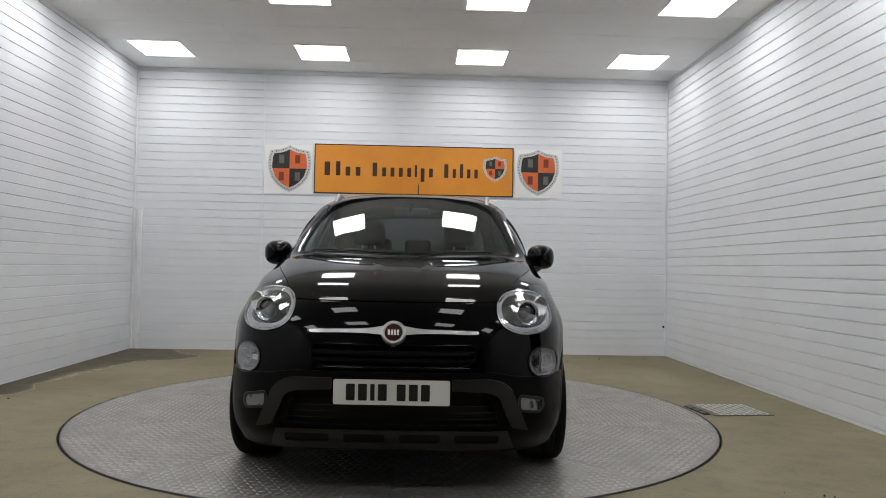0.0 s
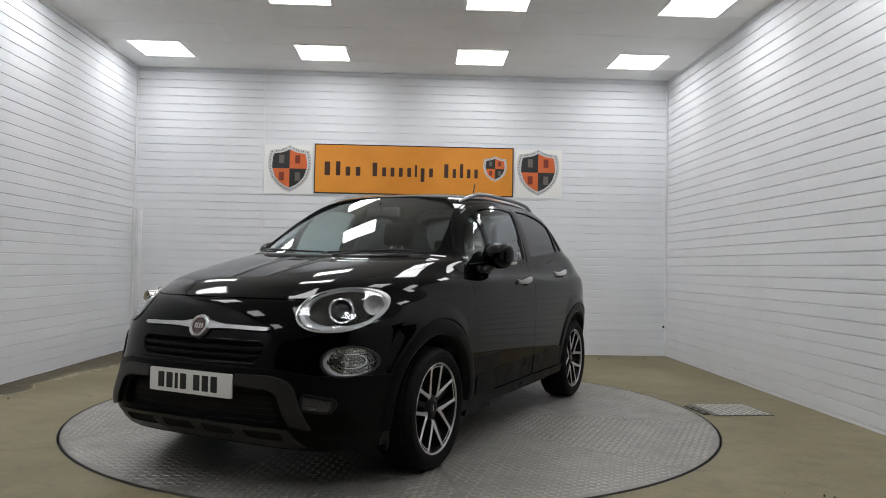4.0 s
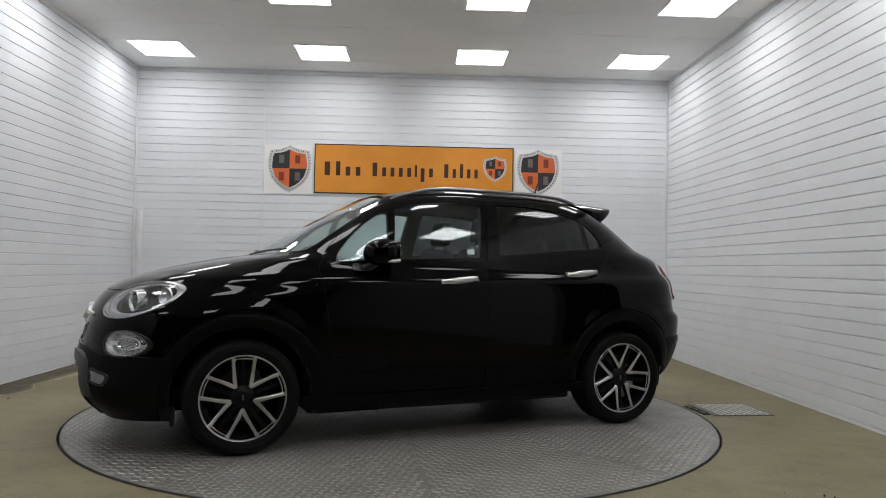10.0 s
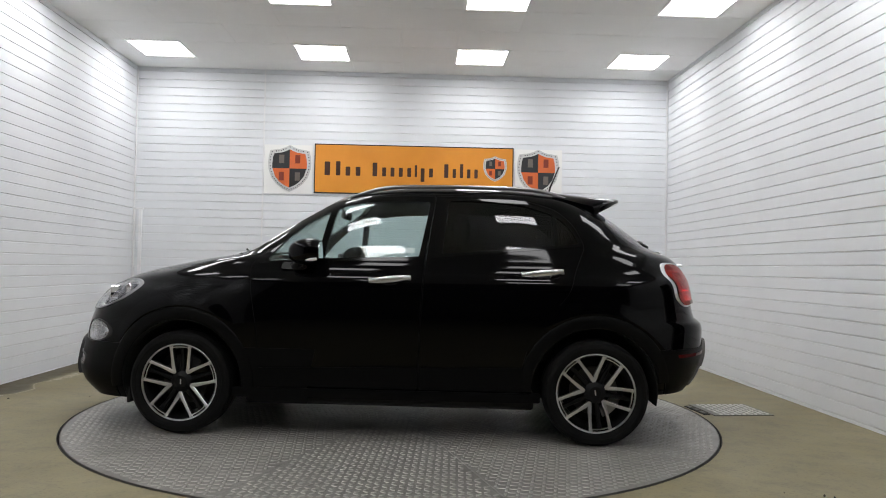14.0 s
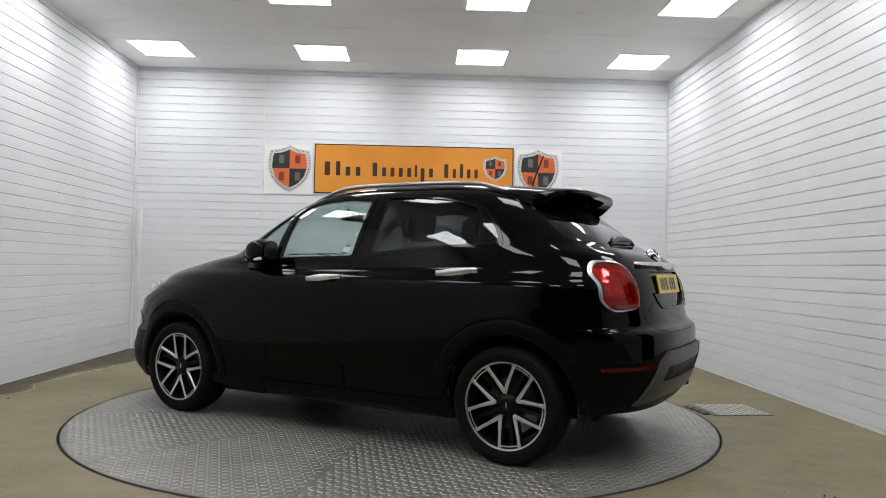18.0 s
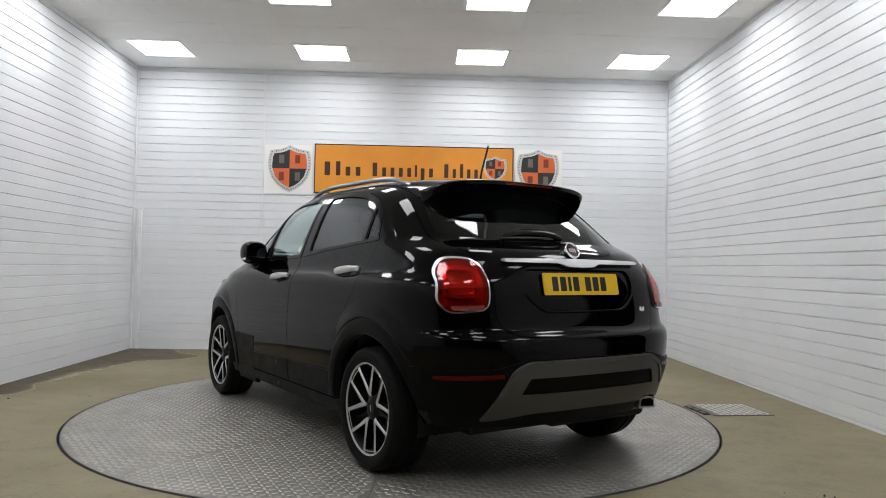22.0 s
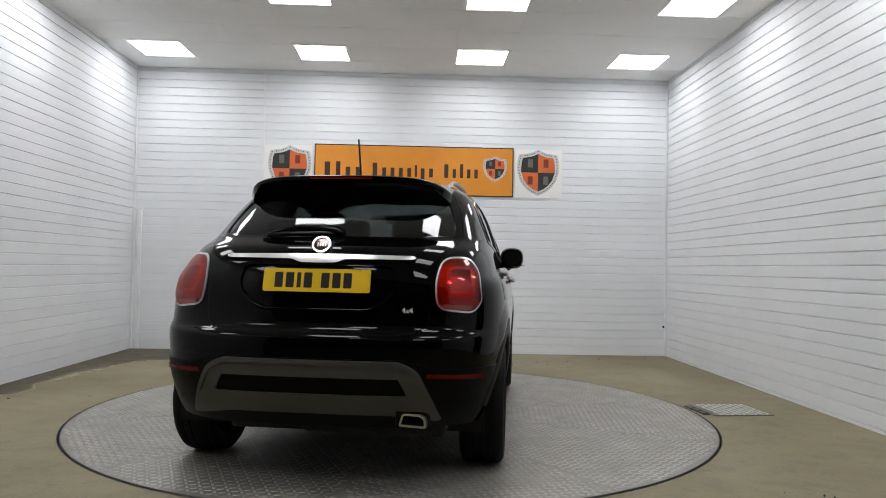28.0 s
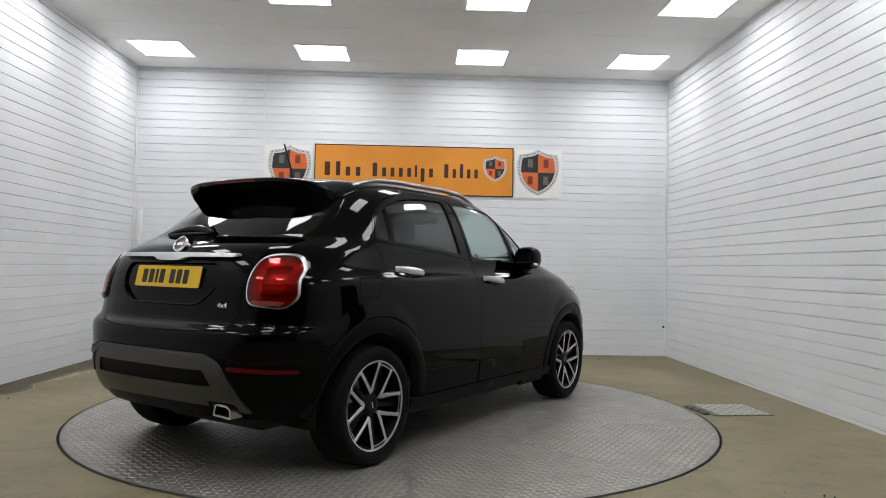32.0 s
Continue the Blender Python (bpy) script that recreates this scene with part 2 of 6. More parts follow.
def box(x0, x1, y0, y1, z0, z1, bevel=0.0, seg=2):
    return add_box(bmesh.new(), x0, x1, y0, y1, z0, z1, bevel, seg)


def add_ring(bm, profile, count, matrix=None, close=True):
    """Turns a profile of (radius, height) about z; close joins the last profile point to the first."""
    rings = []
    for i in range(count):
        a = 2 * math.pi * i / count
        rings.append([bm.verts.new(Vector((r * math.cos(a), r * math.sin(a), h))) for r, h in profile])
    n = len(profile)
    for i in range(count):
        p, q = rings[i], rings[(i + 1) % count]
        for j in range(n if close else n - 1):
            k = (j + 1) % n
            bm.faces.new((p[j], q[j], q[k], p[k]))
    verts = [v for ring in rings for v in ring]
    if matrix is not None:
        bmesh.ops.transform(bm, matrix=matrix, verts=verts)
    return rings


def lathe(profile, count, matrix=None, close=True):
    bm = bmesh.new()
    add_ring(bm, profile, count, matrix, close)
    bmesh.ops.recalc_face_normals(bm, faces=bm.faces)
    return bm


def add_prism(bm, outline, depth0, depth1, matrix=None):
    """A 2D outline pushed along local z from depth0 to depth1."""
    a = [bm.verts.new((x, y, depth0)) for x, y in outline]
    b = [bm.verts.new((x, y, depth1)) for x, y in outline]
    n = len(outline)
    faces = [bm.faces.new(a[::-1]), bm.faces.new(b)]
    for i in range(n):
        faces.append(bm.faces.new((a[i], a[(i + 1) % n], b[(i + 1) % n], b[i])))
    if matrix is not None:
        bmesh.ops.transform(bm, matrix=matrix, verts=a + b)
    bmesh.ops.recalc_face_normals(bm, faces=faces)
    return a, b


def prism(outline, depth0, depth1, matrix=None):
    bm = bmesh.new()
    add_prism(bm, outline, depth0, depth1, matrix)
    return bm


def rounded(points, radius, seg=4):
    """A polygon with its corners rounded."""
    out, n = [], len(points)
    for i in range(n):
        p, c, q = (Vector(points[(i + k) % n]).to_2d() for k in (-1, 0, 1))
        r = radius[i] if isinstance(radius, (list, tuple)) else radius
        a, b = (p - c), (q - c)
        r = min(r, a.length * 0.45, b.length * 0.45)
        if r <= 0:
            out.append(tuple(c))
            continue
        s, e = c + a.normalized() * r, c + b.normalized() * r
        for k in range(seg + 1):
            t = k / seg
            out.append(tuple(s * (1 - t) ** 2 + c * 2 * t * (1 - t) + e * t * t))
    return out


def ellipse(cx, cy, rx, ry, count=40, power=2.0, lean=0.0):
    pts = []
    for i in range(count):
        a = 2 * math.pi * i / count
        x = rx * math.copysign(abs(math.cos(a)) ** (2 / power), math.cos(a))
        y = ry * math.copysign(abs(math.sin(a)) ** (2 / power), math.sin(a))
        pts.append((cx + x + lean * y, cy + y))
    return pts


def add_tube(bm, points, radius, sides=8, flat=1.0):
    """A round bar along points; radius may be a list."""
    pts = [Vector(p) for p in points]
    rings = []
    for i, p in enumerate(pts):
        d = (pts[min(i + 1, len(pts) - 1)] - pts[max(i - 1, 0)]).normalized()
        side = d.cross(Vector((0, 0, 1)))
        side = side.normalized() if side.length > 1e-4 else Vector((1, 0, 0))
        up = side.cross(d)
        r = radius[i] if isinstance(radius, (list, tuple)) else radius
        rings.append([bm.verts.new(p + side * r * math.cos(2 * math.pi * k / sides) + up * r * flat * math.sin(2 * math.pi * k / sides)) for k in range(sides)])
    for a, b in zip(rings, rings[1:]):
        for k in range(sides):
            bm.faces.new((a[k], a[(k + 1) % sides], b[(k + 1) % sides], b[k]))
    bm.faces.new(rings[0][::-1])
    bm.faces.new(rings[-1])
    bmesh.ops.recalc_face_normals(bm, faces=bm.faces)
    return bm


def tube(points, radius, sides=8, flat=1.0):
    return add_tube(bmesh.new(), points, radius, sides, flat)


# ---------------- the room ----------------
TILE = 0.6065
GX, GY = -3.134, 2.552
LIGHT_X = [GX + TILE / 2 + 3 * TILE * k for k in range(4)]
LIGHT_Y = [GY + TILE / 2 - 3 * TILE * k for k in range(5)]


def wall_shell(name, x0, x1, y0, y1, z0, z1, mat, label, category="wall"):
    ob = part(name, box(x0, x1, y0, y1, z0, z1), mat)
    return tagged(ob, label, category, kind="structure")


def build_room():
    back = wall_shell("wall_north", XL - 0.15, XR + 0.15, YB + 0.012, YB + 0.16, 0, HC, M["joint"], "back wall clad in horizontal white plastic boards")
    left = wall_shell("wall_west", XL - 0.16, XL - 0.012, YF, YB + 0.012, 0, HC, M["joint"], "side wall clad in horizontal white plastic boards")
    bm = bmesh.new()
    for y0, y1, z0 in ((YF, DOOR_Y0, 0), (DOOR_Y0, DOOR_Y1, DOOR_H), (DOOR_Y1, YB + 0.012, 0)):
        add_box(bm, XR + 0.012, XR + 0.16, y0, y1, z0, HC)
    right = tagged(part("wall_east", bm, M["joint"]), "side wall clad in horizontal white plastic boards, with a doorway", "wall", kind="structure")
    # the passage behind the doorway, its lack of light put into near-black colour
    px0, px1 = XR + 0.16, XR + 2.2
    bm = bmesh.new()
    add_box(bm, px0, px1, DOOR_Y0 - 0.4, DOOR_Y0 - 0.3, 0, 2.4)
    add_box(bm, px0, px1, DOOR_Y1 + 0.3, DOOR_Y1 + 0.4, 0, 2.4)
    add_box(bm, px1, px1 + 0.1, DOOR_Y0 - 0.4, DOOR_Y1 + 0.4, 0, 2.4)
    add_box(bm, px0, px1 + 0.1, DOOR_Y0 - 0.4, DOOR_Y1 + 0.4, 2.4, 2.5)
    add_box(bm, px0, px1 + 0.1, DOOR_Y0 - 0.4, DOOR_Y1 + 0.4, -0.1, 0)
    tagged(part("passage", bm, M["shade_black"]), "unseen passage behind the doorway, its darkness put into a near-black colour", "passage", kind="structure")
    for y0, y1, z0, z1 in ((DOOR_Y0 - 0.05, DOOR_Y0, 0, DOOR_H + 0.05), (DOOR_Y1, DOOR_Y1 + 0.05, 0, DOOR_H + 0.05), (DOOR_Y0, DOOR_Y1, DOOR_H, DOOR_H + 0.05)):
        tagged(part("trim", box(XR - 0.014, XR + 0.0115, y0, y1, z0, z1, 0.003), M["trunking"]), "white plastic trim round the doorway", "trim", kind="structure")
    # out of view: walls and ceiling added near-black so the paint reflects darkness
    wall_shell("wall_south", XL - 0.16, XR + 0.16, YDARK - 0.15, YDARK, 0, HC, M["shade_black"], "unseen wall far behind the turntable, coloured near-black for darkness")
    wall_shell("wall_south_west", XL - 0.16, XL, YDARK, YF, 0, HC, M["shade_black"], "unseen side wall, coloured near-black for darkness")
    wall_shell("wall_south_east", XR, XR + 0.16, YDARK, YF, 0, HC, M["shade_black"], "unseen side wall, coloured near-black for darkness")
    tagged(part("ceiling_rear", box(XL - 0.16, XR + 0.16, YDARK, YF, HC, HC + 0.1), M["shade_black"]), "unseen ceiling beyond the lit bay, coloured near-black for darkness", "ceiling", kind="structure")
    bm = bmesh.new()
    add_box(bm, XL - 0.16, XR + 0.16, YF, YB + 0.16, HC + 0.020, HC + 0.1)
    lamp_cells = {(round((x - GX) / TILE - 0.5), round((y - GY) / TILE - 0.5)) for x in LIGHT_X for y in LIGHT_Y}
    for i in range(-1, 12):
        for j in range(-17, 2):
            if (i, j) in lamp_cells:
                continue
            x0, y0 = GX + i * TILE, GY + j * TILE
            a, b = max(x0 + 0.0004, XL - 0.14), min(x0 + TILE - 0.0004, XR + 0.14)
            c, e = max(y0 + 0.0024, YF), min(y0 + TILE - 0.0024, YB + 0.14)
            if b - a < 0.02 or e - c < 0.02:
                continue
            dz = random.uniform(-0.0008, 0.0008)
            add_box(bm, a, b, c, e, HC + dz, HC + 0.021)
            if (i, j) == (9, -3):
                bmesh.ops.translate(bm, vec=(0, 0, 0.010), verts=list(bm.verts)[-8:])
    tagged(part("ceiling", bm, M["tile"]), "suspended ceiling of white square tiles", "ceiling", kind="structure")
    return back, left, right


def build_boards(back, left, right):
    """The cladding boards, one object each."""
    def board(length, name):
        h = BOARD - 0.0048
        pts = rounded([(0, 0), (0.0105, 0.0), (0.012, 0.002), (0.012, h - 0.006), (0.0075, h), (0, h)], [0, 0.001, 0.001, 0.002, 0.001, 0], 2)
        bm = bmesh.new()
        add_prism(bm, pts, 0, length)
        return mesh_of(name, bm, M["pvc"])
    # local x is the thickness, local y the height, local z the length
    rows = int(HC / BOARD) + 2
    joint_x = -1.825
    n_back = [board(joint_x - XL - 0.006, "board"), board(XR - joint_x - 0.006, "board")]
    side = board(YB - YF, "board")
    short = [(board(DOOR_Y0 - 0.05 - YF, "board"), YF), (board(YB - DOOR_Y1 - 0.05, "board"), DOOR_Y1 + 0.05)]
    for i in range(rows):
        z = i * BOARD + 0.012 - BOARD
        # the back wall: thickness towards -y, length towards +x
        for me, x in ((n_back[0], XL), (n_back[1], joint_x + 0.006)):
            ob = new("board", me)
            ob.matrix_basis = Matrix(((0, 0, 1, x), (-1, 0, 0, YB + 0.012), (0, 1, 0, z), (0, 0, 0, 1)))
            ob.parent = back
        for wall, x, sign in ((left, XL - 0.012, 1), (right, XR + 0.012, -1)):
            if sign > 0:
                ob = new("board", side)
                ob.matrix_basis = Matrix(((1, 0, 0, x), (0, 0, -1, YB), (0, 1, 0, z), (0, 0, 0, 1)))
                ob.parent = wall
                continue
            for me, y in (short if z + 0.014 < DOOR_H + 0.02 else [(side, YF)]):
                ob = new("board", me)
                ob.matrix_basis = Matrix(((-1, 0, 0, x), (0, 0, 1, y), (0, 1, 0, z + 0.014), (0, 0, 0, 1)))
                ob.parent = wall


def build_lights():
    h = TILE / 2 - 0.026
    bm = box(-h, h, -h, h, -0.004, 0.006)
    lamp = new("ceiling_light")
    bmf = bmesh.new()
    for a, b, c, d in ((-h - .025, h + .025, -h - .025, -h), (-h - .025, h + .025, h, h + .025), (-h - .025, -h, -h, h), (h, h + .025, -h, h)):
        add_box(bmf, a, b, c, d, -0.006, 0.008)
    part("frame", bmf, M["frame"], lamp)
    part("diffuser", bm, M["panel"], lamp, "glowing white diffuser")
    tagged(lamp, "square recessed ceiling panel light, switched on", "ceiling light", "ceiling panel lights")
    first = True
    for x in LIGHT_X:
        for y in LIGHT_Y:
            m = Matrix.Translation((x, y, HC))
            if first:
                lamp.matrix_basis = m
                first = False
            else:
                copy_thing(lamp, m)


# ---------------- the car's surface ----------------
def pchip(points):
    """A smooth curve without overshoot through (u, value) pairs, for numpy arrays."""
    xs, ys = (np.array(c, float) for c in zip(*points))
    h, dl = np.diff(xs), np.diff(ys) / np.diff(xs)
    d = np.zeros(len(xs))
    for i in range(1, len(xs) - 1):
        if dl[i - 1] * dl[i] > 0:
            w1, w2 = 2 * h[i] + h[i - 1], h[i] + 2 * h[i - 1]
            d[i] = (w1 + w2) / (w1 / dl[i - 1] + w2 / dl[i])
    d[0], d[-1] = dl[0], dl[-1]

    def value(u):
        u = np.clip(np.asarray(u, float), xs[0], xs[-1])
        i = np.clip(np.searchsorted(xs, u) - 1, 0, len(xs) - 2)
        t = (u - xs[i]) / h[i]
        return (ys[i] * (1 + 2 * t) * (1 - t) ** 2 + d[i] * h[i] * t * (1 - t) ** 2 + ys[i + 1] * t * t * (3 - 2 * t) + d[i + 1] * h[i] * t * t * (t - 1))
    return value


Z_LOW, Z_TOP = 0.20, 1.622
# nose, tail and half width by height; the powers shape the plan's corners
nose = pchip([(0.20, 2.00), (0.30, 2.10), (0.42, 2.142), (0.55, 2.146), (0.64, 2.134), (0.72, 2.110), (0.755, 2.096), (0.80, 2.077), (0.845, 2.050), (0.882, 2.018), (0.90, 1.994), (0.92, 1.960), (0.97, 1.855), (1.02, 1.68), (1.07, 1.45), (1.10, 1.29), (1.125, 1.125), (1.14, 1.078), (1.155, 1.047), (1.20, 0.973), (1.30, 0.818), (1.40, 0.659), (1.50, 0.485), (1.56, 0.31), (1.60, 0.05), (Z_TOP, -0.35)])
tail = pchip([(0.20, -1.83), (0.30, -1.955), (0.42, -2.03), (0.55, -2.06), (0.68, -2.06), (0.725, -2.053), (0.747, -2.034), (0.765, -2.008), (0.80, -1.994), (0.95, -1.965), (1.06, -1.935), (1.12, -1.90), (1.155, -1.86), (1.18, -1.80), (1.21, -1.73), (1.25, -1.675), (1.38, -1.51), (1.46, -1.40), (1.52, -1.29), (1.57, -1.14), (1.605, -0.85), (Z_TOP, -0.35)])
half = pchip([(0.20, 0.838), (0.30, 0.868), (0.42, 0.884), (0.58, 0.898), (0.74, 0.903), (0.86, 0.899), (0.94, 0.891), (0.98, 0.882), (1.005, 0.868), (1.03, 0.849), (1.055, 0.8365), (1.10, 0.823), (1.20, 0.795), (1.30, 0.762), (1.40, 0.722), (1.48, 0.675), (1.54, 0.610), (1.58, 0.520), (1.605, 0.38), (Z_TOP, 0.0)])
middle = pchip([(0.20, 0.0), (1.0, -0.05), (1.2, -0.15), (1.5, -0.30), (Z_TOP, -0.35)])
front_p = pchip([(0.20, 5.0), (0.32, 4.5), (0.45, 3.5), (0.6, 2.8), (0.85, 2.7), (1.0, 3.0), (1.15, 3.3), (1.5, 2.8), (Z_TOP, 2.4)])
front_q = pchip([(0.20, 7.0), (0.75, 7.0), (0.87, 5.4), (0.95, 4.3), (1.05, 4.5), (1.15, 5.4), (1.3, 5.2), (1.5, 4.2), (Z_TOP, 2.6)])
rear_p = pchip([(0.20, 3.0), (0.7, 3.2), (1.0, 3.2), (1.2, 2.8), (1.5, 2.8), (Z_TOP, 2.4)])
rear_q = pchip([(0.20, 7.0), (0.7, 9.0), (1.0, 10.0), (1.2, 7.5), (1.5, 5.5), (Z_TOP, 2.6)])


def plan(z, off=0.0, count=3000):
    """Dense outline of the car at height z, pushed out by off, from the nose over the left side round."""
    zz = float(z)
    m, w = float(middle(zz)), max(float(half(zz)) + off, 0.002)
    a, b = max(float(nose(zz)) - m + off, 0.002), max(m - float(tail(zz)) + off, 0.002)
    t = np.linspace(0, np.pi / 2, count)
    p, q = float(front_p(zz)), float(front_q(zz))
    fx, fy = m + a * np.cos(t) ** (2 / q), w * np.sin(t) ** (2 / p)
    p, q = float(rear_p(zz)), float(rear_q(zz))
    rx, ry = m - b * np.cos(t) ** (2 / q), w * np.sin(t) ** (2 / p)
    x = np.concatenate([fx, rx[::-1][1:]])
    y = np.concatenate([fy, ry[::-1][1:]])
    return x, y


def side_y(x, z, off=0.0):
    m, w = float(middle(z)), float(half(z)) + off
    if x >= m:
        e, p, q = (x - m) / (float(nose(z)) - m + off), float(front_p(z)), float(front_q(z))
    else:
        e, p, q = (m - x) / (m - float(tail(z)) + off), float(rear_p(z)), float(rear_q(z))
    return w * max(1 - e ** q, 0.0) ** (1 / p)


def end_x(y, z, front=True, off=0.0):
    m, w = float(middle(z)), float(half(z)) + off
    p, q = (float(front_p(z)), float(front_q(z))) if front else (float(rear_p(z)), float(rear_q(z)))
    k = max(1 - (abs(y) / w) ** p, 0.0) ** (1 / q)
    return m + (float(nose(z)) + off - m) * k if front else m - (m - float(tail(z)) + off) * k


def field(pts):
    """How far outside the car's surface, for an array of points."""
    x, y, z = pts[:, 0], np.abs(pts[:, 1]), np.clip(pts[:, 2], Z_LOW, Z_TOP - 1e-4)
    m, w = middle(z), np.maximum(half(z), 1e-4)
    f = x >= m
    e = np.where(f, (x - m) / np.maximum(nose(z) - m, 1e-4), (m - x) / np.maximum(m - tail(z), 1e-4))
    p, q = np.where(f, front_p(z), rear_p(z)), np.where(f, front_q(z), rear_q(z))
    return (y / w) ** p + np.maximum(e, 0) ** q - 1


def surface_normals(pts, h=0.004):
    g = np.zeros((len(pts), 3))
    for k in range(3):
        d = np.zeros(3)
        d[k] = h
        g[:, k] = field(pts + d) - field(pts - d)
    return g / np.maximum(np.linalg.norm(g, axis=1, keepdims=True), 1e-9)


AROUND = 320


def heights(z0, z1, step=0.018):
    n = max(2, int(math.ceil((z1 - z0) / step)))
    zs = list(np.linspace(z0, z1, n + 1))
    if z1 > 1.58:
        zs = [z for z in zs if z < 1.58] + [Z_TOP - (Z_TOP - 1.58) * (1 - k / 10) ** 2 for k in range(11)]
        zs = [z for z in zs if z <= z1 + 1e-6]
    return zs


def skin_grid(zs, off):
    """Rows of points round the whole car at each height."""
    rows = []
    for z in zs:
        x, y = plan(min(z, Z_TOP - 0.0004), off)
        s = np.concatenate([[0], np.cumsum(np.hypot(np.diff(x), np.diff(y)))])
        u = np.linspace(0, s[-1], AROUND // 2 + 1)
        hx, hy = np.interp(u, s, x), np.interp(u, s, y)
        hx, hy = np.concatenate([hx, hx[1:-1][::-1]]), np.concatenate([hy, -hy[1:-1][::-1]])
        rows.append(np.stack([hx, hy, np.full(len(hx), z)], 1))
    return rows


def full_skin(off=0.0, z0=Z_LOW, z1=Z_TOP, limit=None):
    """A closed solid of the car's shape."""
    rows = skin_grid(heights(z0, z1), off)
    if limit:
        rows = [np.stack([np.clip(r[:, 0], limit[0], limit[1]), r[:, 1], r[:, 2]], 1) for r in rows]
    verts = np.concatenate(rows)
    n = len(rows[0])
    faces = []
    for i in range(len(rows) - 1):
        for k in range(n):
            j = (k + 1) % n
            faces.append((i * n + k, i * n + j, (i + 1) * n + j, (i + 1) * n + k))
    faces.append(tuple(range(n))[::-1])
    faces.append(tuple((len(rows) - 1) * n + k for k in range(n)))
    me = bpy.data.meshes.new("skin")
    me.from_pydata([tuple(v) for v in verts], [], faces)
    me.update()
    return me


def slab(o0, o1, z0, z1, u0, u1, step=0.018):
    """A closed piece of the car's skin from offset o0 out to o1; u runs 0 to 1 from the nose over the left side."""
    z0, z1 = max(z0, Z_LOW), min(z1, Z_TOP)
    zs = heights(z0, z1, step)
    n = AROUND
    k0, k1 = int(math.floor(u0 * n)), int(math.ceil(u1 * n))
    ks = [k % n for k in range(k0, k1 + 1)]
    lay = [[r[ks] for r in skin_grid(zs, o)] for o in (o0, o1)]
    nr, nc = len(zs), len(ks)
    verts = [tuple(p) for layer in lay for r in layer for p in r]

    def at(layer, i, k):
        return layer * nr * nc + i * nc + k
    faces = []
    for i in range(nr - 1):
        for k in range(nc - 1):
            faces.append((at(1, i, k), at(1, i, k + 1), at(1, i + 1, k + 1), at(1, i + 1, k)))
            faces.append((at(0, i, k), at(0, i + 1, k), at(0, i + 1, k + 1), at(0, i, k + 1)))
    for i in range(nr - 1):
        faces.append((at(0, i, 0), at(1, i, 0), at(1, i + 1, 0), at(0, i + 1, 0)))
        faces.append((at(0, i, nc - 1), at(0, i + 1, nc - 1), at(1, i + 1, nc - 1), at(1, i, nc - 1)))
    for k in range(nc - 1):
        faces.append((at(0, 0, k), at(0, 0, k + 1), at(1, 0, k + 1), at(1, 0, k)))
        faces.append((at(0, nr - 1, k), at(1, nr - 1, k), at(1, nr - 1, k + 1), at(0, nr - 1, k + 1)))
    me = bpy.data.meshes.new("slab")
    me.from_pydata(verts, [], faces)
    me.update()
    return me


def carve(base, tools, mat, smooth=40, polish=0.0):
    """Applies boolean steps ("DIFFERENCE", "INTERSECT", "UNION" with a mesh or bmesh) and gives the mesh.
    polish: faces on the car's skin take its exact normals."""
    ob = bpy.data.objects.new("work", base)
    scene.collection.objects.link(ob)
    if not base.materials:
        base.materials.append(mat)
    helpers = []
    for op, cutter in tools:
        if isinstance(cutter, tuple):
            cutter, cmat = cutter
        else:
            cmat = mat
        me = cutter if isinstance(cutter, bpy.types.Mesh) else mesh_of("tool", cutter, cmat)
        if not me.materials:
            me.materials.append(cmat)
        c = bpy.data.objects.new("tool", me)
        scene.collection.objects.link(c)
        mod = ob.modifiers.new("cut", "BOOLEAN")
        mod.operation, mod.object, mod.solver = op, c, "EXACT"
        mod.material_mode = "TRANSFER"
        helpers.append(c)
    dg = bpy.context.evaluated_depsgraph_get()
    dg.update()
    me = bpy.data.meshes.new_from_object(ob.evaluated_get(dg))
    for o in (*helpers, ob):
        bpy.data.objects.remove(o)
    if smooth is not None and len(me.polygons):
        finish(me, smooth)
        polish_skin(me)
    return me


def polish_skin(me):
    """Faces that lie along the car's skin get its exact normals, so that reflections run smoothly."""
    nv, nl = len(me.vertices), len(me.loops)
    co = np.empty(nv * 3)
    me.vertices.foreach_get("co", co)
    co = co.reshape(-1, 3)
    sn = surface_normals(co)
    lv = np.empty(nl, int)
    me.loops.foreach_get("vertex_index", lv)
    cn = np.empty(nl * 3, np.float32)
    me.corner_normals.foreach_get("vector", cn)
    cn = cn.reshape(-1, 3)
    pn = np.empty(len(me.polygons) * 3)
    me.polygons.foreach_get("normal", pn)
    pn = pn.reshape(-1, 3)
    total = np.empty(len(me.polygons), int)
    me.polygons.foreach_get("loop_total", total)
    fn = np.repeat(pn, total, axis=0)
    ls = sn[lv]
    dot = np.sum(fn * ls, axis=1)
    out = cn.copy()
    out[dot > 0.93] = ls[dot > 0.93]
    out[dot < -0.93] = -ls[dot < -0.93]
    me.normals_split_custom_set([tuple(v) for v in out])
    me.update()


# frames for outlines: side view (x, z), front view (y, z)
SIDE = Matrix(((1, 0, 0, 0), (0, 0, 1, 0), (0, 1, 0, 0), (0, 0, 0, 1)))
FRONT = Matrix(((0, 0, 1, 0), (1, 0, 0, 0), (0, 1, 0, 0), (0, 0, 0, 1)))


def side_prism(outline, y0, y1):
    return prism(outline, y0, y1, SIDE)


def end_prism(outline, x0, x1):
    return prism(outline, x0, x1, FRONT)


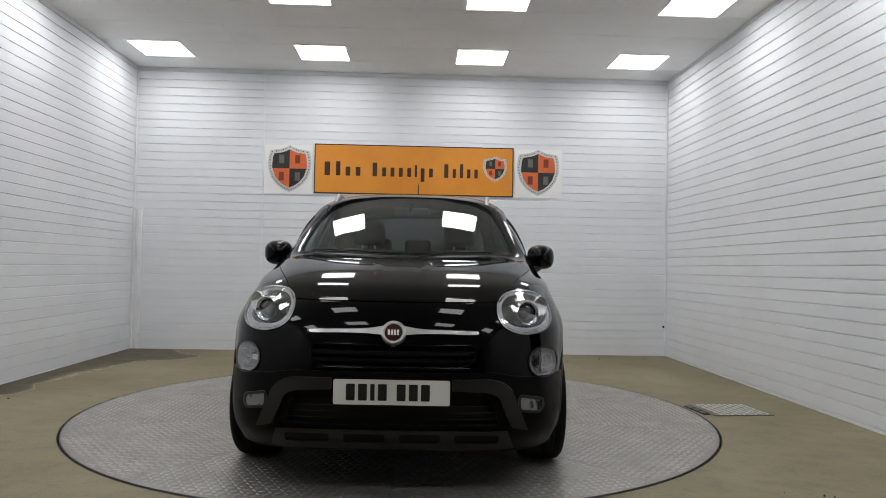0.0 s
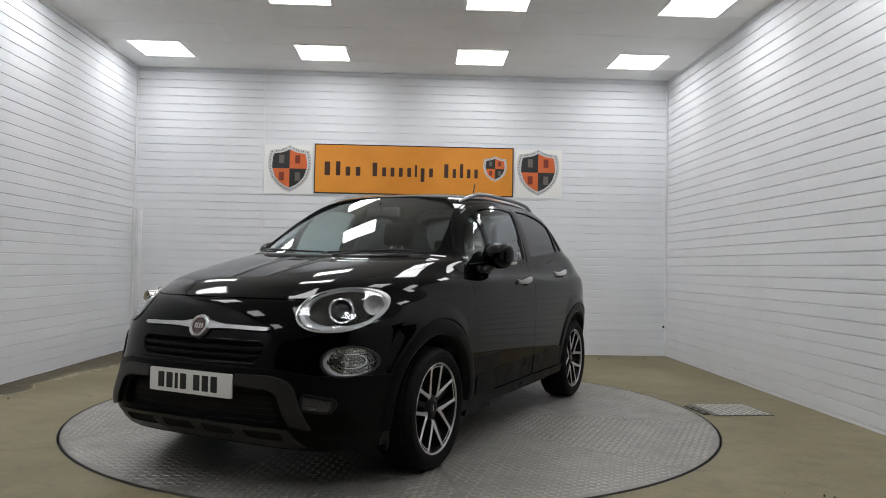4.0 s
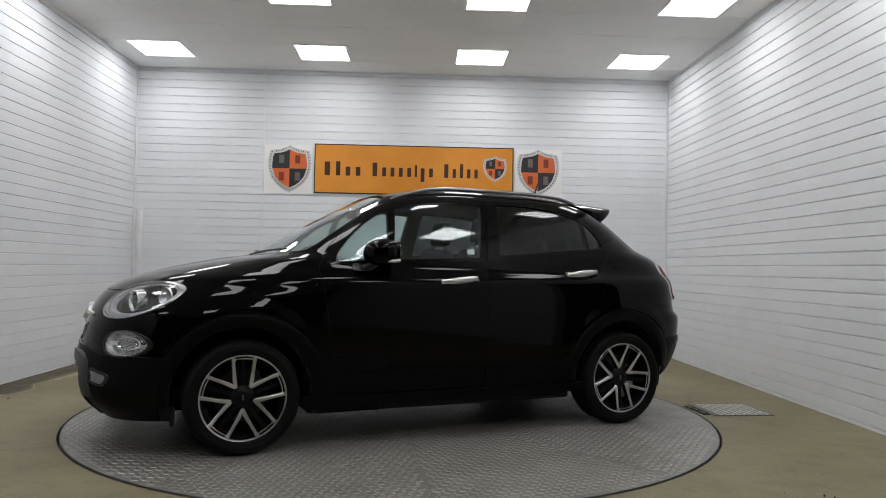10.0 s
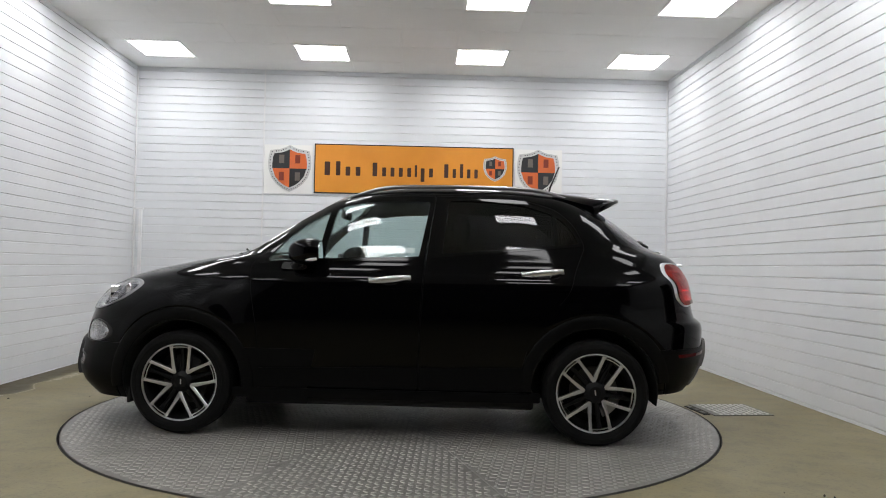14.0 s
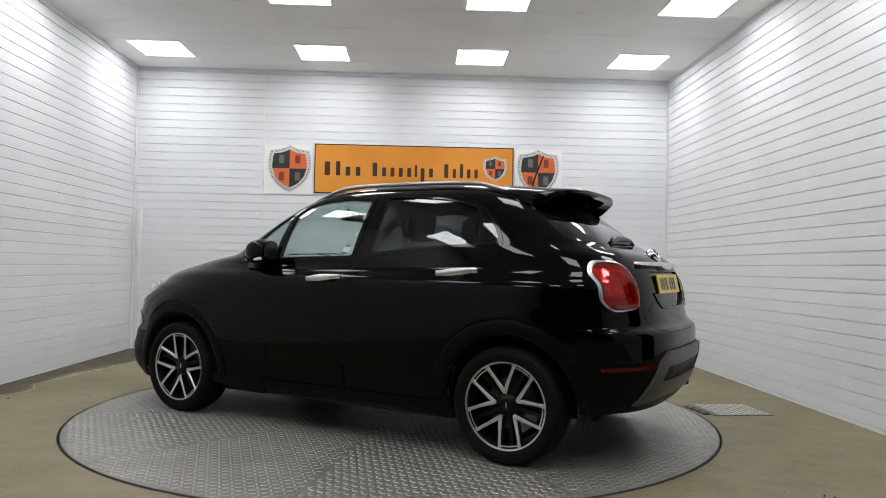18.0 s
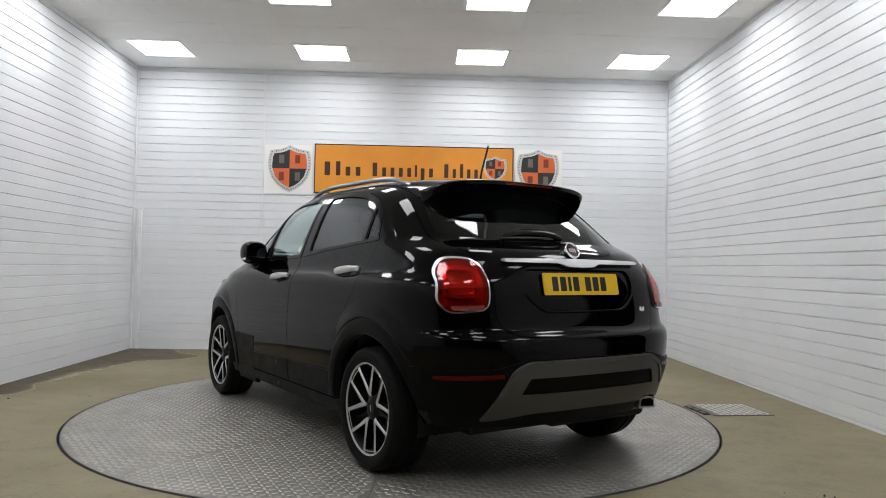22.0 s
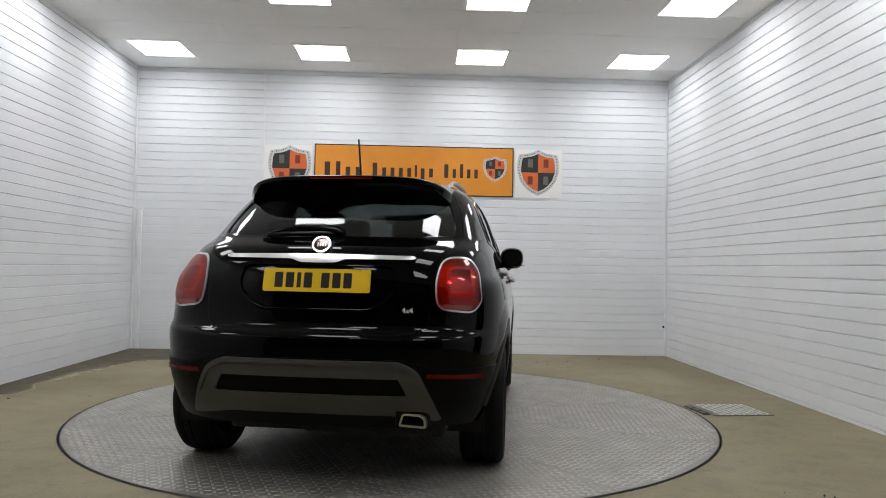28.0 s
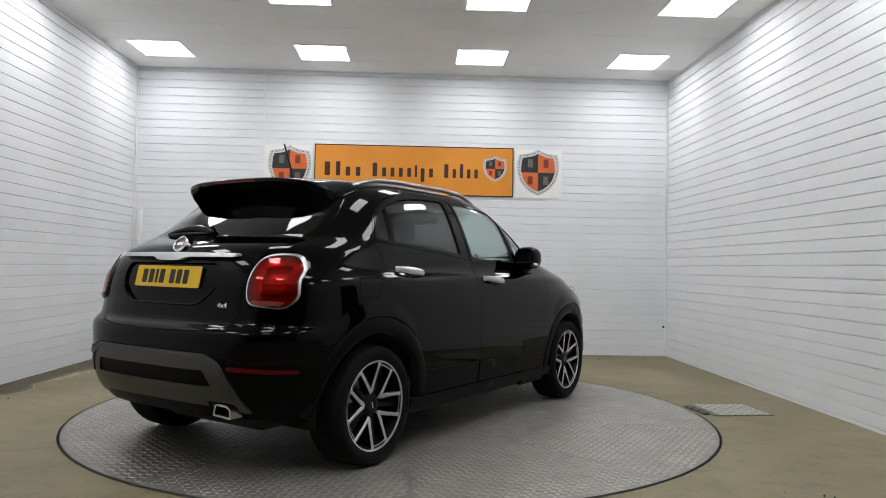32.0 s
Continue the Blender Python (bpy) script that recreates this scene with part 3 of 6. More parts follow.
def shrink(outline, d):
    """Moves an outline inward by d (outward if negative)."""
    n = len(outline)
    area = sum(outline[i][0] * outline[(i + 1) % n][1] - outline[(i + 1) % n][0] * outline[i][1] for i in range(n))
    s = 1 if area > 0 else -1
    out = []
    for i in range(n):
        p, c, q = (Vector(outline[(i + k) % n]).to_2d() for k in (-1, 0, 1))
        n1, n2 = (c - p).normalized(), (q - c).normalized()
        n1, n2 = Vector((-n1.y, n1.x)) * s, Vector((-n2.y, n2.x)) * s
        m = n1 + n2
        if m.length < 1e-6:
            m = n1
        m.normalize()
        out.append(tuple(c + m * d / max(m.dot(n1), 0.4)))
    return out


def mirrored(me, polish=True):
    """The mesh for the other side of the car."""
    c = me.copy()
    co = np.empty(len(c.vertices) * 3)
    c.vertices.foreach_get("co", co)
    co = co.reshape(-1, 3)
    co[:, 1] *= -1
    c.vertices.foreach_set("co", co.ravel())
    c.flip_normals()
    c.update()
    if polish:
        polish_skin(c)
    return c


WHEEL_X, HUB_Z, WHEEL_Y = 1.285, 0.318, 0.775
WELL_R = 0.388
LEFT, FRONT_ARC, REAR_ARC = (0.03, 0.47), (-0.21, 0.21), (0.32, 0.68)


def both(points):
    """An outline given for the left half, from the middle out, closed on the other side."""
    return list(points) + [(-a, b) for a, b in reversed(points) if abs(a) > 1e-6]


# outlines in the side view (x, z)
FRONT_DOOR = rounded([(0.868, 1.055), (0.843, 0.885), (0.797, 0.63), (0.790, 0.44), (0.790, 0.305), (-0.20, 0.310), (-0.207, 0.63), (-0.230, 1.11), (-0.282, 1.525), (-0.08, 1.526), (0.14, 1.514), (0.36, 1.482), (0.51, 1.418), (0.65, 1.312), (0.79, 1.175)], [0.02, 0.05, 0.05, 0.05, 0.04, 0.02, 0.02, 0.02, 0.01, 0.02, 0.02, 0.02, 0.02, 0.02, 0.03], 3)
REAR_DOOR = rounded([(-0.204, 0.310), (-0.211, 0.63), (-0.234, 1.11), (-0.286, 1.525), (-0.60, 1.523), (-0.86, 1.498), (-1.05, 1.440), (-1.16, 1.337), (-1.222, 1.205), (-1.160, 1.05), (-1.125, 0.915), (-0.995, 0.776), (-0.885, 0.635), (-0.835, 0.45), (-0.825, 0.310)], [0.02, 0.02, 0.02, 0.01, 0.02, 0.05, 0.05, 0.05, 0.03, 0.05, 0.06, 0.06, 0.06, 0.04, 0.02], 3)
FRONT_PANE = rounded([(0.405, 1.105), (-0.192, 1.128), (-0.228, 1.33), (-0.252, 1.478), (-0.08, 1.486), (0.14, 1.476), (0.29, 1.452), (0.350, 1.428)], [0.01, 0.015, 0.02, 0.02, 0.03, 0.05, 0.03, 0.015], 3)
FRONT_QUARTER = rounded([(0.448, 1.102), (0.765, 1.084), (0.742, 1.138), (0.652, 1.238), (0.545, 1.332), (0.440, 1.397), (0.394, 1.410)], [0.01, 0.02, 0.03, 0.04, 0.04, 0.02, 0.01], 3)
REAR_PANE = rounded([(-0.338, 1.147), (-0.355, 1.33), (-0.371, 1.493), (-0.60, 1.492), (-0.84, 1.468), (-1.022, 1.410), (-1.036, 1.206), (-0.58, 1.168)], [0.015, 0.02, 0.02, 0.03, 0.06, 0.015, 0.015, 0.03], 3)
REAR_QUARTER = rounded([(-1.056, 1.208), (-1.043, 1.398), (-1.108, 1.350), (-1.158, 1.282), (-1.186, 1.222)], [0.01, 0.01, 0.03, 0.03, 0.022], 4)
# outlines in the front and rear views (y, z)
SCREEN = rounded(both([(0.0, 1.112), (0.35, 1.118), (0.66, 1.150), (0.655, 1.19), (0.612, 1.33), (0.545, 1.475), (0.43, 1.530), (0.22, 1.552)]), 0.04, 3)
REAR_WINDOW = rounded(both([(0.0, 1.212), (0.40, 1.214), (0.635, 1.226), (0.60, 1.36), (0.535, 1.490), (0.25, 1.508)]), 0.04, 3)
TAILGATE = rounded(both([(0.0, 0.722), (0.30, 0.726), (0.49, 0.745), (0.545, 0.81), (0.548, 0.98), (0.585, 1.13), (0.672, 1.205), (0.635, 1.37), (0.560, 1.515), (0.3, 1.545)]), 0.04, 3)
TAIL_LAMP = rounded([(0.578, 0.862), (0.562, 0.99), (0.590, 1.115), (0.715, 1.119), (0.766, 1.045), (0.787, 0.90), (0.745, 0.842)], [0.05, 0.08, 0.055, 0.06, 0.05, 0.05, 0.05], 5)
HEAD_LAMP = ellipse(0.633, 0.853, 0.150, 0.103, 56, 2.25, -0.10)
DAY_LAMP = ellipse(0.722, 0.618, 0.088, 0.073, 44, 2.15, -0.08)
UPPER_GRILLE = rounded(both([(0.0, 0.606), (0.32, 0.607), (0.375, 0.635), (0.385, 0.690), (0.36, 0.700)]), 0.02, 3)
LOWER_GRILLE = rounded(both([(0.0, 0.335), (0.49, 0.345), (0.448, 0.470), (0.40, 0.497)]), 0.02, 3)
SKID_ARM = rounded([(0.272, 0.506), (0.436, 0.498), (0.486, 0.478), (0.546, 0.339), (0.628, 0.318), (0.548, 0.512), (0.500, 0.545), (0.440, 0.557), (0.272, 0.557)], [0.005, 0.02, 0.02, 0.005, 0.01, 0.03, 0.03, 0.02, 0.005], 3)
SKID_BAR = both([(0.0, 0.213), (0.50, 0.213), (0.568, 0.222), (0.530, 0.318)])
REAR_SKID = rounded(both([(0.0, 0.372), (0.38, 0.370), (0.50, 0.350), (0.612, 0.334), (0.556, 0.48), (0.505, 0.585), (0.425, 0.626)]), 0.03, 3)
REAR_INSERT = rounded(both([(0.0, 0.468), (0.458, 0.468), (0.420, 0.546)]), 0.012, 3)
RECESS = rounded(both([(0.0, 0.852), (0.25, 0.855), (0.385, 0.945), (0.375, 1.062)]), 0.05, 4)


def side_conform(o0, o1, outline, holes=(), zr=None):
    """A piece of skin on the left side within an outline; gives the mesh's base and cuts."""
    zs = [p[1] for p in outline]
    return slab(o0, o1, min(zs) - 0.03, max(zs) + 0.03, *LEFT), [("INTERSECT", side_prism(outline, 0.2, 1.2))] + [("DIFFERENCE", side_prism(h, 0.2, 1.2)) for h in holes]


def end_conform(o0, o1, outline, holes=(), front=True):
    zs = [p[1] for p in outline]
    x0, x1 = (0.0, 2.6) if front else (-2.6, -0.9)
    arc = FRONT_ARC if front else REAR_ARC
    return slab(o0, o1, min(zs) - 0.03, max(zs) + 0.03, *arc), [("INTERSECT", end_prism(outline, x0, x1))] + [("DIFFERENCE", end_prism(h, x0, x1)) for h in holes]


def pair(name, base_cuts, mat, parents, label="", smooth=40):
    """The left piece and its twin on the right."""
    me = carve(base_cuts[0], base_cuts[1], mat, smooth)
    a = part(name, me, None, parents[0], label)
    b = part(name, mirrored(me), None, parents[1], label)
    return a, b


def pane(ob):
    ob.visible_shadow = False
    return ob


def skin_z(x, y):
    """Height of the car's top surface over (x, y)."""
    lo, hi = 0.9, Z_TOP - 0.0005
    for _ in range(40):
        mid = (lo + hi) / 2
        if field(np.array([[x, y, mid]]))[0] < 0:
            lo = mid
        else:
            hi = mid
    return lo


def ring_outline(cx, cz, r, a0, a1, count=40):
    return [(cx + r * math.cos(a0 + (a1 - a0) * i / count), cz + r * math.sin(a0 + (a1 - a0) * i / count)) for i in range(count + 1)]


def arch_ring(name, cx, profile, a0, a1, fade, mat):
    """A moulding round a wheel arch on the left side: profile of (radius, height over the skin), sunk into the skin over the last fade degrees."""
    count, rows, bm = 72, [], bmesh.new()
    for i in range(count + 1):
        a = a0 + (a1 - a0) * i / count
        k = 1.0
        if fade:
            e = min(1.0, (a - a0) / fade, (a1 - a) / fade)
            k = e * e * (3 - 2 * e)
        row = []
        for r, off in profile:
            x, z = cx + r * math.cos(radians(a)), HUB_Z + r * math.sin(radians(a))
            row.append(bm.verts.new((x, side_y(x, z) + (off if off < 0 else off * k - 0.004 * (1 - k)), z)))
        rows.append(row)
    n = len(profile)
    for p, q in zip(rows, rows[1:]):
        for j in range(n):
            bm.faces.new((p[j], p[(j + 1) % n], q[(j + 1) % n], q[j]))
    bm.faces.new(rows[0][::-1])
    bm.faces.new(rows[-1])
    bmesh.ops.recalc_face_normals(bm, faces=bm.faces)
    return mesh_of(name, bm, mat, 50)


# ---------------- wheels ----------------
def spoke_bmesh():
    """Five pairs of spokes that meet in a V near the hub."""
    bm = bmesh.new()
    for k in range(5):
        c = 2 * math.pi * k / 5
        for s in (1, -1):
            pts = []
            a1 = s * radians(21.2)
            for r, a, w, h in ((0.064, s * radians(2.0), 0.006, 0.078), (0.080, s * radians(4.4), 0.0110, 0.084), (0.106, s * radians(9.6), 0.0115, 0.087), (0.155, s * radians(16.2), 0.0094, 0.092), (0.208, s * radians(20.0), 0.0094, 0.098), (0.230, a1, 0.0130, 0.099)):
                pts.append((r, c + a, w, h))
            rows = []
            for i, (r, a, w, h) in enumerate(pts):
                p = Vector((r * math.cos(a), r * math.sin(a), 0))
                r2, a2 = pts[min(i + 1, 5)][:2]
                r0, a0 = pts[max(i - 1, 0)][:2]
                d = Vector((r2 * math.cos(a2) - r0 * math.cos(a0), r2 * math.sin(a2) - r0 * math.sin(a0), 0)).normalized()
                n = Vector((-d.y, d.x, 0))
                rows.append([bm.verts.new(p + n * w + Vector((0, 0, h - 0.003))), bm.verts.new(p + n * (w - 0.003) + Vector((0, 0, h))), bm.verts.new(p - n * (w - 0.003) + Vector((0, 0, h))), bm.verts.new(p - n * w + Vector((0, 0, h - 0.003))),
                             bm.verts.new(p - n * w * 0.8 + Vector((0, 0, h - 0.045))), bm.verts.new(p + n * w * 0.8 + Vector((0, 0, h - 0.045)))])
            for p, q in zip(rows, rows[1:]):
                for j in range(6):
                    f = bm.faces.new((p[j], p[(j + 1) % 6], q[(j + 1) % 6], q[j]))
                    f.material_index = 0 if j in (0, 1, 2) else 1
            bm.faces.new(rows[0][::-1])
            bm.faces.new(rows[-1])
        # a thin inner arc that joins neighbouring pairs
        g0, rows = c + math.pi / 5 - radians(15), []
        for i in range(7):
            a = g0 + radians(30) * i / 6
            rows.append([bm.verts.new((r * math.cos(a), r * math.sin(a), h)) for r, h in ((0.2150, 0.070), (0.2150, 0.096), (0.2205, 0.097), (0.2205, 0.070))])
        for p, q in zip(rows, rows[1:]):
            for j in range(4):
                f = bm.faces.new((p[j], p[(j + 1) % 4], q[(j + 1) % 4], q[j]))
                f.material_index = 0 if j == 1 else 1
        # a dark web set back between the pairs
        mid, rows = c + math.pi / 5, []
        d, n = Vector((math.cos(mid), math.sin(mid), 0)), Vector((-math.sin(mid), math.cos(mid), 0))
        for r, w, h in ((0.045, 0.022, 0.064), (0.10, 0.017, 0.060), (0.17, 0.014, 0.060), (0.226, 0.020, 0.066)):
            rows.append([bm.verts.new(d * r + n * w * k + Vector((0, 0, z))) for k, z in ((-1, h - 0.012), (-0.6, h), (0.6, h), (1, h - 0.012), (0.7, h - 0.04), (-0.7, h - 0.04))])
        for p, q in zip(rows, rows[1:]):
            for j in range(6):
                bm.faces.new((p[j], p[(j + 1) % 6], q[(j + 1) % 6], q[j])).material_index = 1
        for e in (rows[0][::-1], rows[-1]):
            bm.faces.new(e).material_index = 1
    bmesh.ops.recalc_face_normals(bm, faces=bm.faces)
    return bm


def wheel_meshes():
    """The parts of a wheel about local z, face towards +z."""
    tyre = bmesh.new()
    add_ring(tyre, [(0.226, -0.095), (0.256, -0.108), (0.295, -0.111), (0.312, -0.098), (0.3185, -0.082), (0.3185, -0.060), (0.314, -0.056), (0.3195, -0.052), (0.321, -0.020), (0.315, -0.016), (0.315, 0.016), (0.321, 0.020), (0.3195, 0.052), (0.314, 0.056), (0.3185, 0.060), (0.3185, 0.082), (0.312, 0.100), (0.295, 0.115), (0.275, 0.118), (0.272, 0.1155), (0.258, 0.1145), (0.242, 0.106), (0.229, 0.095)], 96)
    bmesh.ops.recalc_face_normals(tyre, faces=tyre.faces)
    rim = lathe([(0.2285, 0.090), (0.2385, 0.099), (0.2410, 0.103), (0.2382, 0.1055), (0.2320, 0.103), (0.2300, 0.096)], 96)
    barrel = lathe([(0.2275, 0.100), (0.219, 0.085), (0.212, 0.02), (0.203, -0.10), (0.222, -0.10), (0.2255, 0.093)], 72)
    hub = lathe([(0.0, 0.080), (0.036, 0.080), (0.041, 0.076), (0.056, 0.072), (0.068, 0.060), (0.076, 0.01), (0.0, 0.01)], 40, close=False)
    bmesh.ops.remove_doubles(hub, verts=hub.verts, dist=1e-5)
    disc = lathe([(0.0, -0.004), (0.145, -0.004), (0.147, -0.010), (0.147, -0.024), (0.0, -0.024)], 56, close=False)
    bmesh.ops.remove_doubles(disc, verts=disc.verts, dist=1e-5)
    drum = lathe([(0.0, -0.03), (0.196, -0.03), (0.196, -0.09), (0.0, -0.09)], 48, close=False)
    caliper = prism(ring_outline(0, 0, 0.165, radians(140), radians(200), 10) + ring_outline(0, 0, 0.10, radians(200), radians(140), 10), -0.045, 0.02)
    return dict(tyre=mesh_of("tyre", tyre, M["rubber"], 30), rim=mesh_of("rim", rim, M["alloy"], 35), barrel=mesh_of("barrel", barrel, M["rim_dark"], 35), spokes=mesh_of("spokes", spoke_bmesh(), [M["alloy"], M["rim_dark"]], 25),
                hub=mesh_of("hub", hub, M["rim_dark"], 35), disc=mesh_of("brake_disc", disc, M["disc"], 35), backing=mesh_of("brake_backing", drum, M["well"], 35), caliper=mesh_of("caliper", caliper, M["caliper"], 30))


def build_wheels(car):
    ms = wheel_meshes()
    bright_caliper = ms["caliper"].copy()
    bright_caliper.materials[0] = M["caliper_bright"]
    names = dict(tyre="tyre", rim="rim", barrel="rim_barrel", spokes="spokes", hub="hub", disc="brake_disc", backing="brake_backing", caliper="caliper")
    for sx in (1, -1):
        for sy in (1, -1):
            w = new("wheel")
            w.parent = car
            roll = (-90 if sx > 0 else 82) if sy > 0 else (51 if sx > 0 else 102)
            w.matrix_basis = pose(sx * WHEEL_X, sy * WHEEL_Y, HUB_Z, -90 * sy, 0, 0) @ pose(0, 0, 0, 0, 0, roll * -sy)
            for key, name in names.items():
                ob = part(name, ms[key], None, w)
                if key == "caliper" and sx < 0:
                    ob.data = bright_caliper
                    ob.matrix_basis = pose(0, 0, 0, 0, 0, -30 - roll * -sy)
                if key == "hub":
                    part("cap_mark", box(-0.016, 0.016, -0.004, 0.004, 0.0795, 0.0812, 0.0005), M["satin"], ob, "grey mark on the hub cap")
                if key == "tyre":
                    ob["label"] = "black rubber tyre"
                elif key == "spokes":
                    ob["label"] = "machined silver alloy spokes"


# ---------------- the car ----------------
def build_car():
    car = new("car")
    tagged(car, "glossy black compact crossover car with grey skid trims, on the turntable", "car")

    # shell with cabin, wheel wells and window openings
    well_cuts = []
    for sx in (1, -1):
        for y0, y1 in ((0.50, 1.2), (-1.2, -0.50)):
            well_cuts.append(("DIFFERENCE", (prism(ellipse(sx * WHEEL_X, HUB_Z, WELL_R, WELL_R, 72), y0, y1, SIDE), M["well"])))
    inner = full_skin(-0.035, 0.32, 1.575, (-1.80, 1.03))
    glass_cuts = [("DIFFERENCE", (side_prism(o, -1.2, 1.2), M["cabin"])) for o in (FRONT_PANE, FRONT_QUARTER, REAR_PANE, REAR_QUARTER)]
    glass_cuts += [("DIFFERENCE", (end_prism(SCREEN, 0.05, 1.4), M["cabin"])), ("DIFFERENCE", (end_prism(REAR_WINDOW, -2.0, -1.15), M["cabin"]))]
    under = prism([(-2.4, 0.05), (-2.4, 0.31), (-1.62, 0.30), (-1.05, 0.25), (0.98, 0.245), (1.02, 0.05)], -1.2, 1.2, SIDE)
    shell = carve(full_skin(), [("DIFFERENCE", (inner, M["lining"]))] + well_cuts + [("DIFFERENCE", (under, M["well"]))] + glass_cuts, M["paint"], None)

    # bonnet outline from above
    edge = [(end_x(y, 0.897) + 0.004, y) for y in np.linspace(-0.50, 0.50, 21)]
    bonnet_out = [(1.03, -0.66), (1.18, -0.735), (1.45, -0.66), (1.75, -0.56)] + edge + [(1.75, 0.56), (1.45, 0.66), (1.18, 0.735), (1.03, 0.66)]
    bonnet_out += [(1.135, 0.40), (1.15, 0.0), (1.135, -0.40)]
    bonnet_out = rounded(bonnet_out, 0.03, 2)

    door_cut = [("DIFFERENCE", (side_prism(o, a, b), M["well"])) for o in (FRONT_DOOR, REAR_DOOR) for a, b in ((0.42, 1.2), (-1.2, -0.42))]
    lamp_cuts = []
    for s in (1, -1):
        for o, depth, front in ((HEAD_LAMP, 0.075, True), (DAY_LAMP, 0.05, True), (TAIL_LAMP, 0.03, False)):
            arc = FRONT_ARC if front else REAR_ARC
            zs = [p[1] for p in o]
            me = slab(-depth, 0.05, min(zs) - 0.03, max(zs) + 0.03, *arc)
            out = [(s * a, b) for a, b in o]
            x0, x1 = (0.9, 2.6) if front else (-2.6, -0.9)
            lamp_cuts.append(("DIFFERENCE", (carve(me, [("INTERSECT", end_prism(out, x0, x1))], M["well"], None), M["well"])))
    for o in (UPPER_GRILLE, LOWER_GRILLE):
        zs = [p[1] for p in o]
        me = slab(-0.05, 0.04, min(zs) - 0.02, max(zs) + 0.02, *FRONT_ARC)
        lamp_cuts.append(("DIFFERENCE", (carve(me, [("INTERSECT", end_prism(o, 0.9, 2.6))], M["well"], None), M["well"])))
    body = carve(shell.copy(), door_cut + [("DIFFERENCE", (prism(bonnet_out, 0.88, 1.3), M["well"])), ("DIFFERENCE", (end_prism(TAILGATE, -2.6, -1.2), M["well"]))] + lamp_cuts, M["paint"])
    part("body", body, None, car, "gloss black painted body shell")

    bonnet = part("bonnet", carve(shell.copy(), [("INTERSECT", prism(shrink(bonnet_out, 0.003), 0.892, 1.3))], M["paint"]), None, car)
    lip = rounded(both([(0.0, 0.899), (0.40, 0.900), (0.50, 0.904), (0.49, 0.912), (0.38, 0.913)]), 0.003, 2)
    part("bonnet_lip", carve(*end_conform(-0.004, 0.007, lip), M["paint"]), None, bonnet)
    for s in (1, -1):
        bm = bmesh.new()
        rows = []
        for i in range(19):
            t = i / 18
            x = 1.165 + 0.62 * t
            mid = 0.150 - 0.045 * t
            up = 0.0055 * min(1.0, 5 * t) * (1 - t) ** 0.5
            row = []
            for k in range(9):
                v = k / 4 - 1
                y = mid + 0.048 * v
                row.append(bm.verts.new((x, s * y, skin_z(x, y) - 0.0004 + up * (0.5 + 0.5 * math.cos(math.pi * v)))))
            rows.append(row)
        for p, q in zip(rows, rows[1:]):
            for k in range(8):
                bm.faces.new((p[k], p[k + 1], q[k + 1], q[k]))
        bmesh.ops.recalc_face_normals(bm, faces=bm.faces)
        bm.faces.ensure_lookup_table()
        if bm.faces[0].normal.z < 0:
            bmesh.ops.reverse_faces(bm, faces=bm.faces)
        part("bonnet_crease", bm, M["paint"], bonnet, "", 60)
    recess_tool = carve(slab(-0.013, 0.05, 0.83, 1.09, *REAR_ARC), [("INTERSECT", end_prism(RECESS, -2.6, -1.2))], M["paint"], None)
    gate = part("tailgate", carve(shell.copy(), [("INTERSECT", end_prism(shrink(TAILGATE, 0.003), -2.6, -1.2)), ("DIFFERENCE", recess_tool)], M["paint"]), None, car, "gloss black tailgate with a recessed plate panel")

    # doors with frames and panes
    fd = pair("front_door", (shell.copy(), [("INTERSECT", (side_prism(shrink(FRONT_DOOR, 0.003), 0.42, 1.2), M["well"]))]), M["paint"], (car, car))
    rd = pair("rear_door", (shell.copy(), [("INTERSECT", (side_prism(shrink(REAR_DOOR, 0.003), 0.42, 1.2), M["well"]))]), M["paint"], (car, car))
    fd_frame = shrink([(0.82, 1.068), (-0.222, 1.108), (-0.262, 1.33), (-0.278, 1.506), (-0.08, 1.510), (0.14, 1.499), (0.355, 1.467), (0.495, 1.405), (0.635, 1.298), (0.765, 1.172)], 0.0)
    pair("window_frame", side_conform(-0.004, 0.003, rounded(fd_frame, 0.015, 2), (FRONT_PANE, FRONT_QUARTER)), M["trim_gloss"], fd, "black window surround")
    rd_frame = [(-0.242, 1.112), (-0.292, 1.506), (-0.60, 1.506), (-0.852, 1.482), (-1.045, 1.428), (-1.140, 1.340), (-1.203, 1.205), (-1.012, 1.186), (-0.578, 1.150)]
    pair("window_frame", side_conform(-0.004, 0.003, rounded(rd_frame, 0.012, 2), (REAR_PANE, REAR_QUARTER)), M["trim_gloss"], rd, "black window surround")
    for o, mat, where, name in ((FRONT_PANE, "glass", fd, "window_pane"), (FRONT_QUARTER, "glass", fd, "quarter_pane"), (REAR_PANE, "tint", rd, "window_pane"), (REAR_QUARTER, "tint", rd, "quarter_pane")):
        for ob in pair(name, side_conform(-0.012, -0.007, shrink(o, -0.006)), M[mat], where, "clear glass pane" if mat == "glass" else "dark tinted glass pane"):
            pane(ob)
    sticker = rounded([(-0.162, 1.150), (-0.112, 1.148), (-0.112, 1.180), (-0.162, 1.182)], 0.004, 2)
    part("window_sticker", carve(*side_conform(-0.0145, -0.0125, sticker), M["plate_white"]), None, fd[0], "small white sticker inside the glass")
    # sill line and cladding on the lower doors
    pair("cladding", side_conform(-0.006, 0.008, rounded([(0.782, 0.312), (0.790, 0.425), (-0.196, 0.448), (-0.196, 0.316)], 0.012, 2)), M["clad"], fd, "matt black plastic cladding")
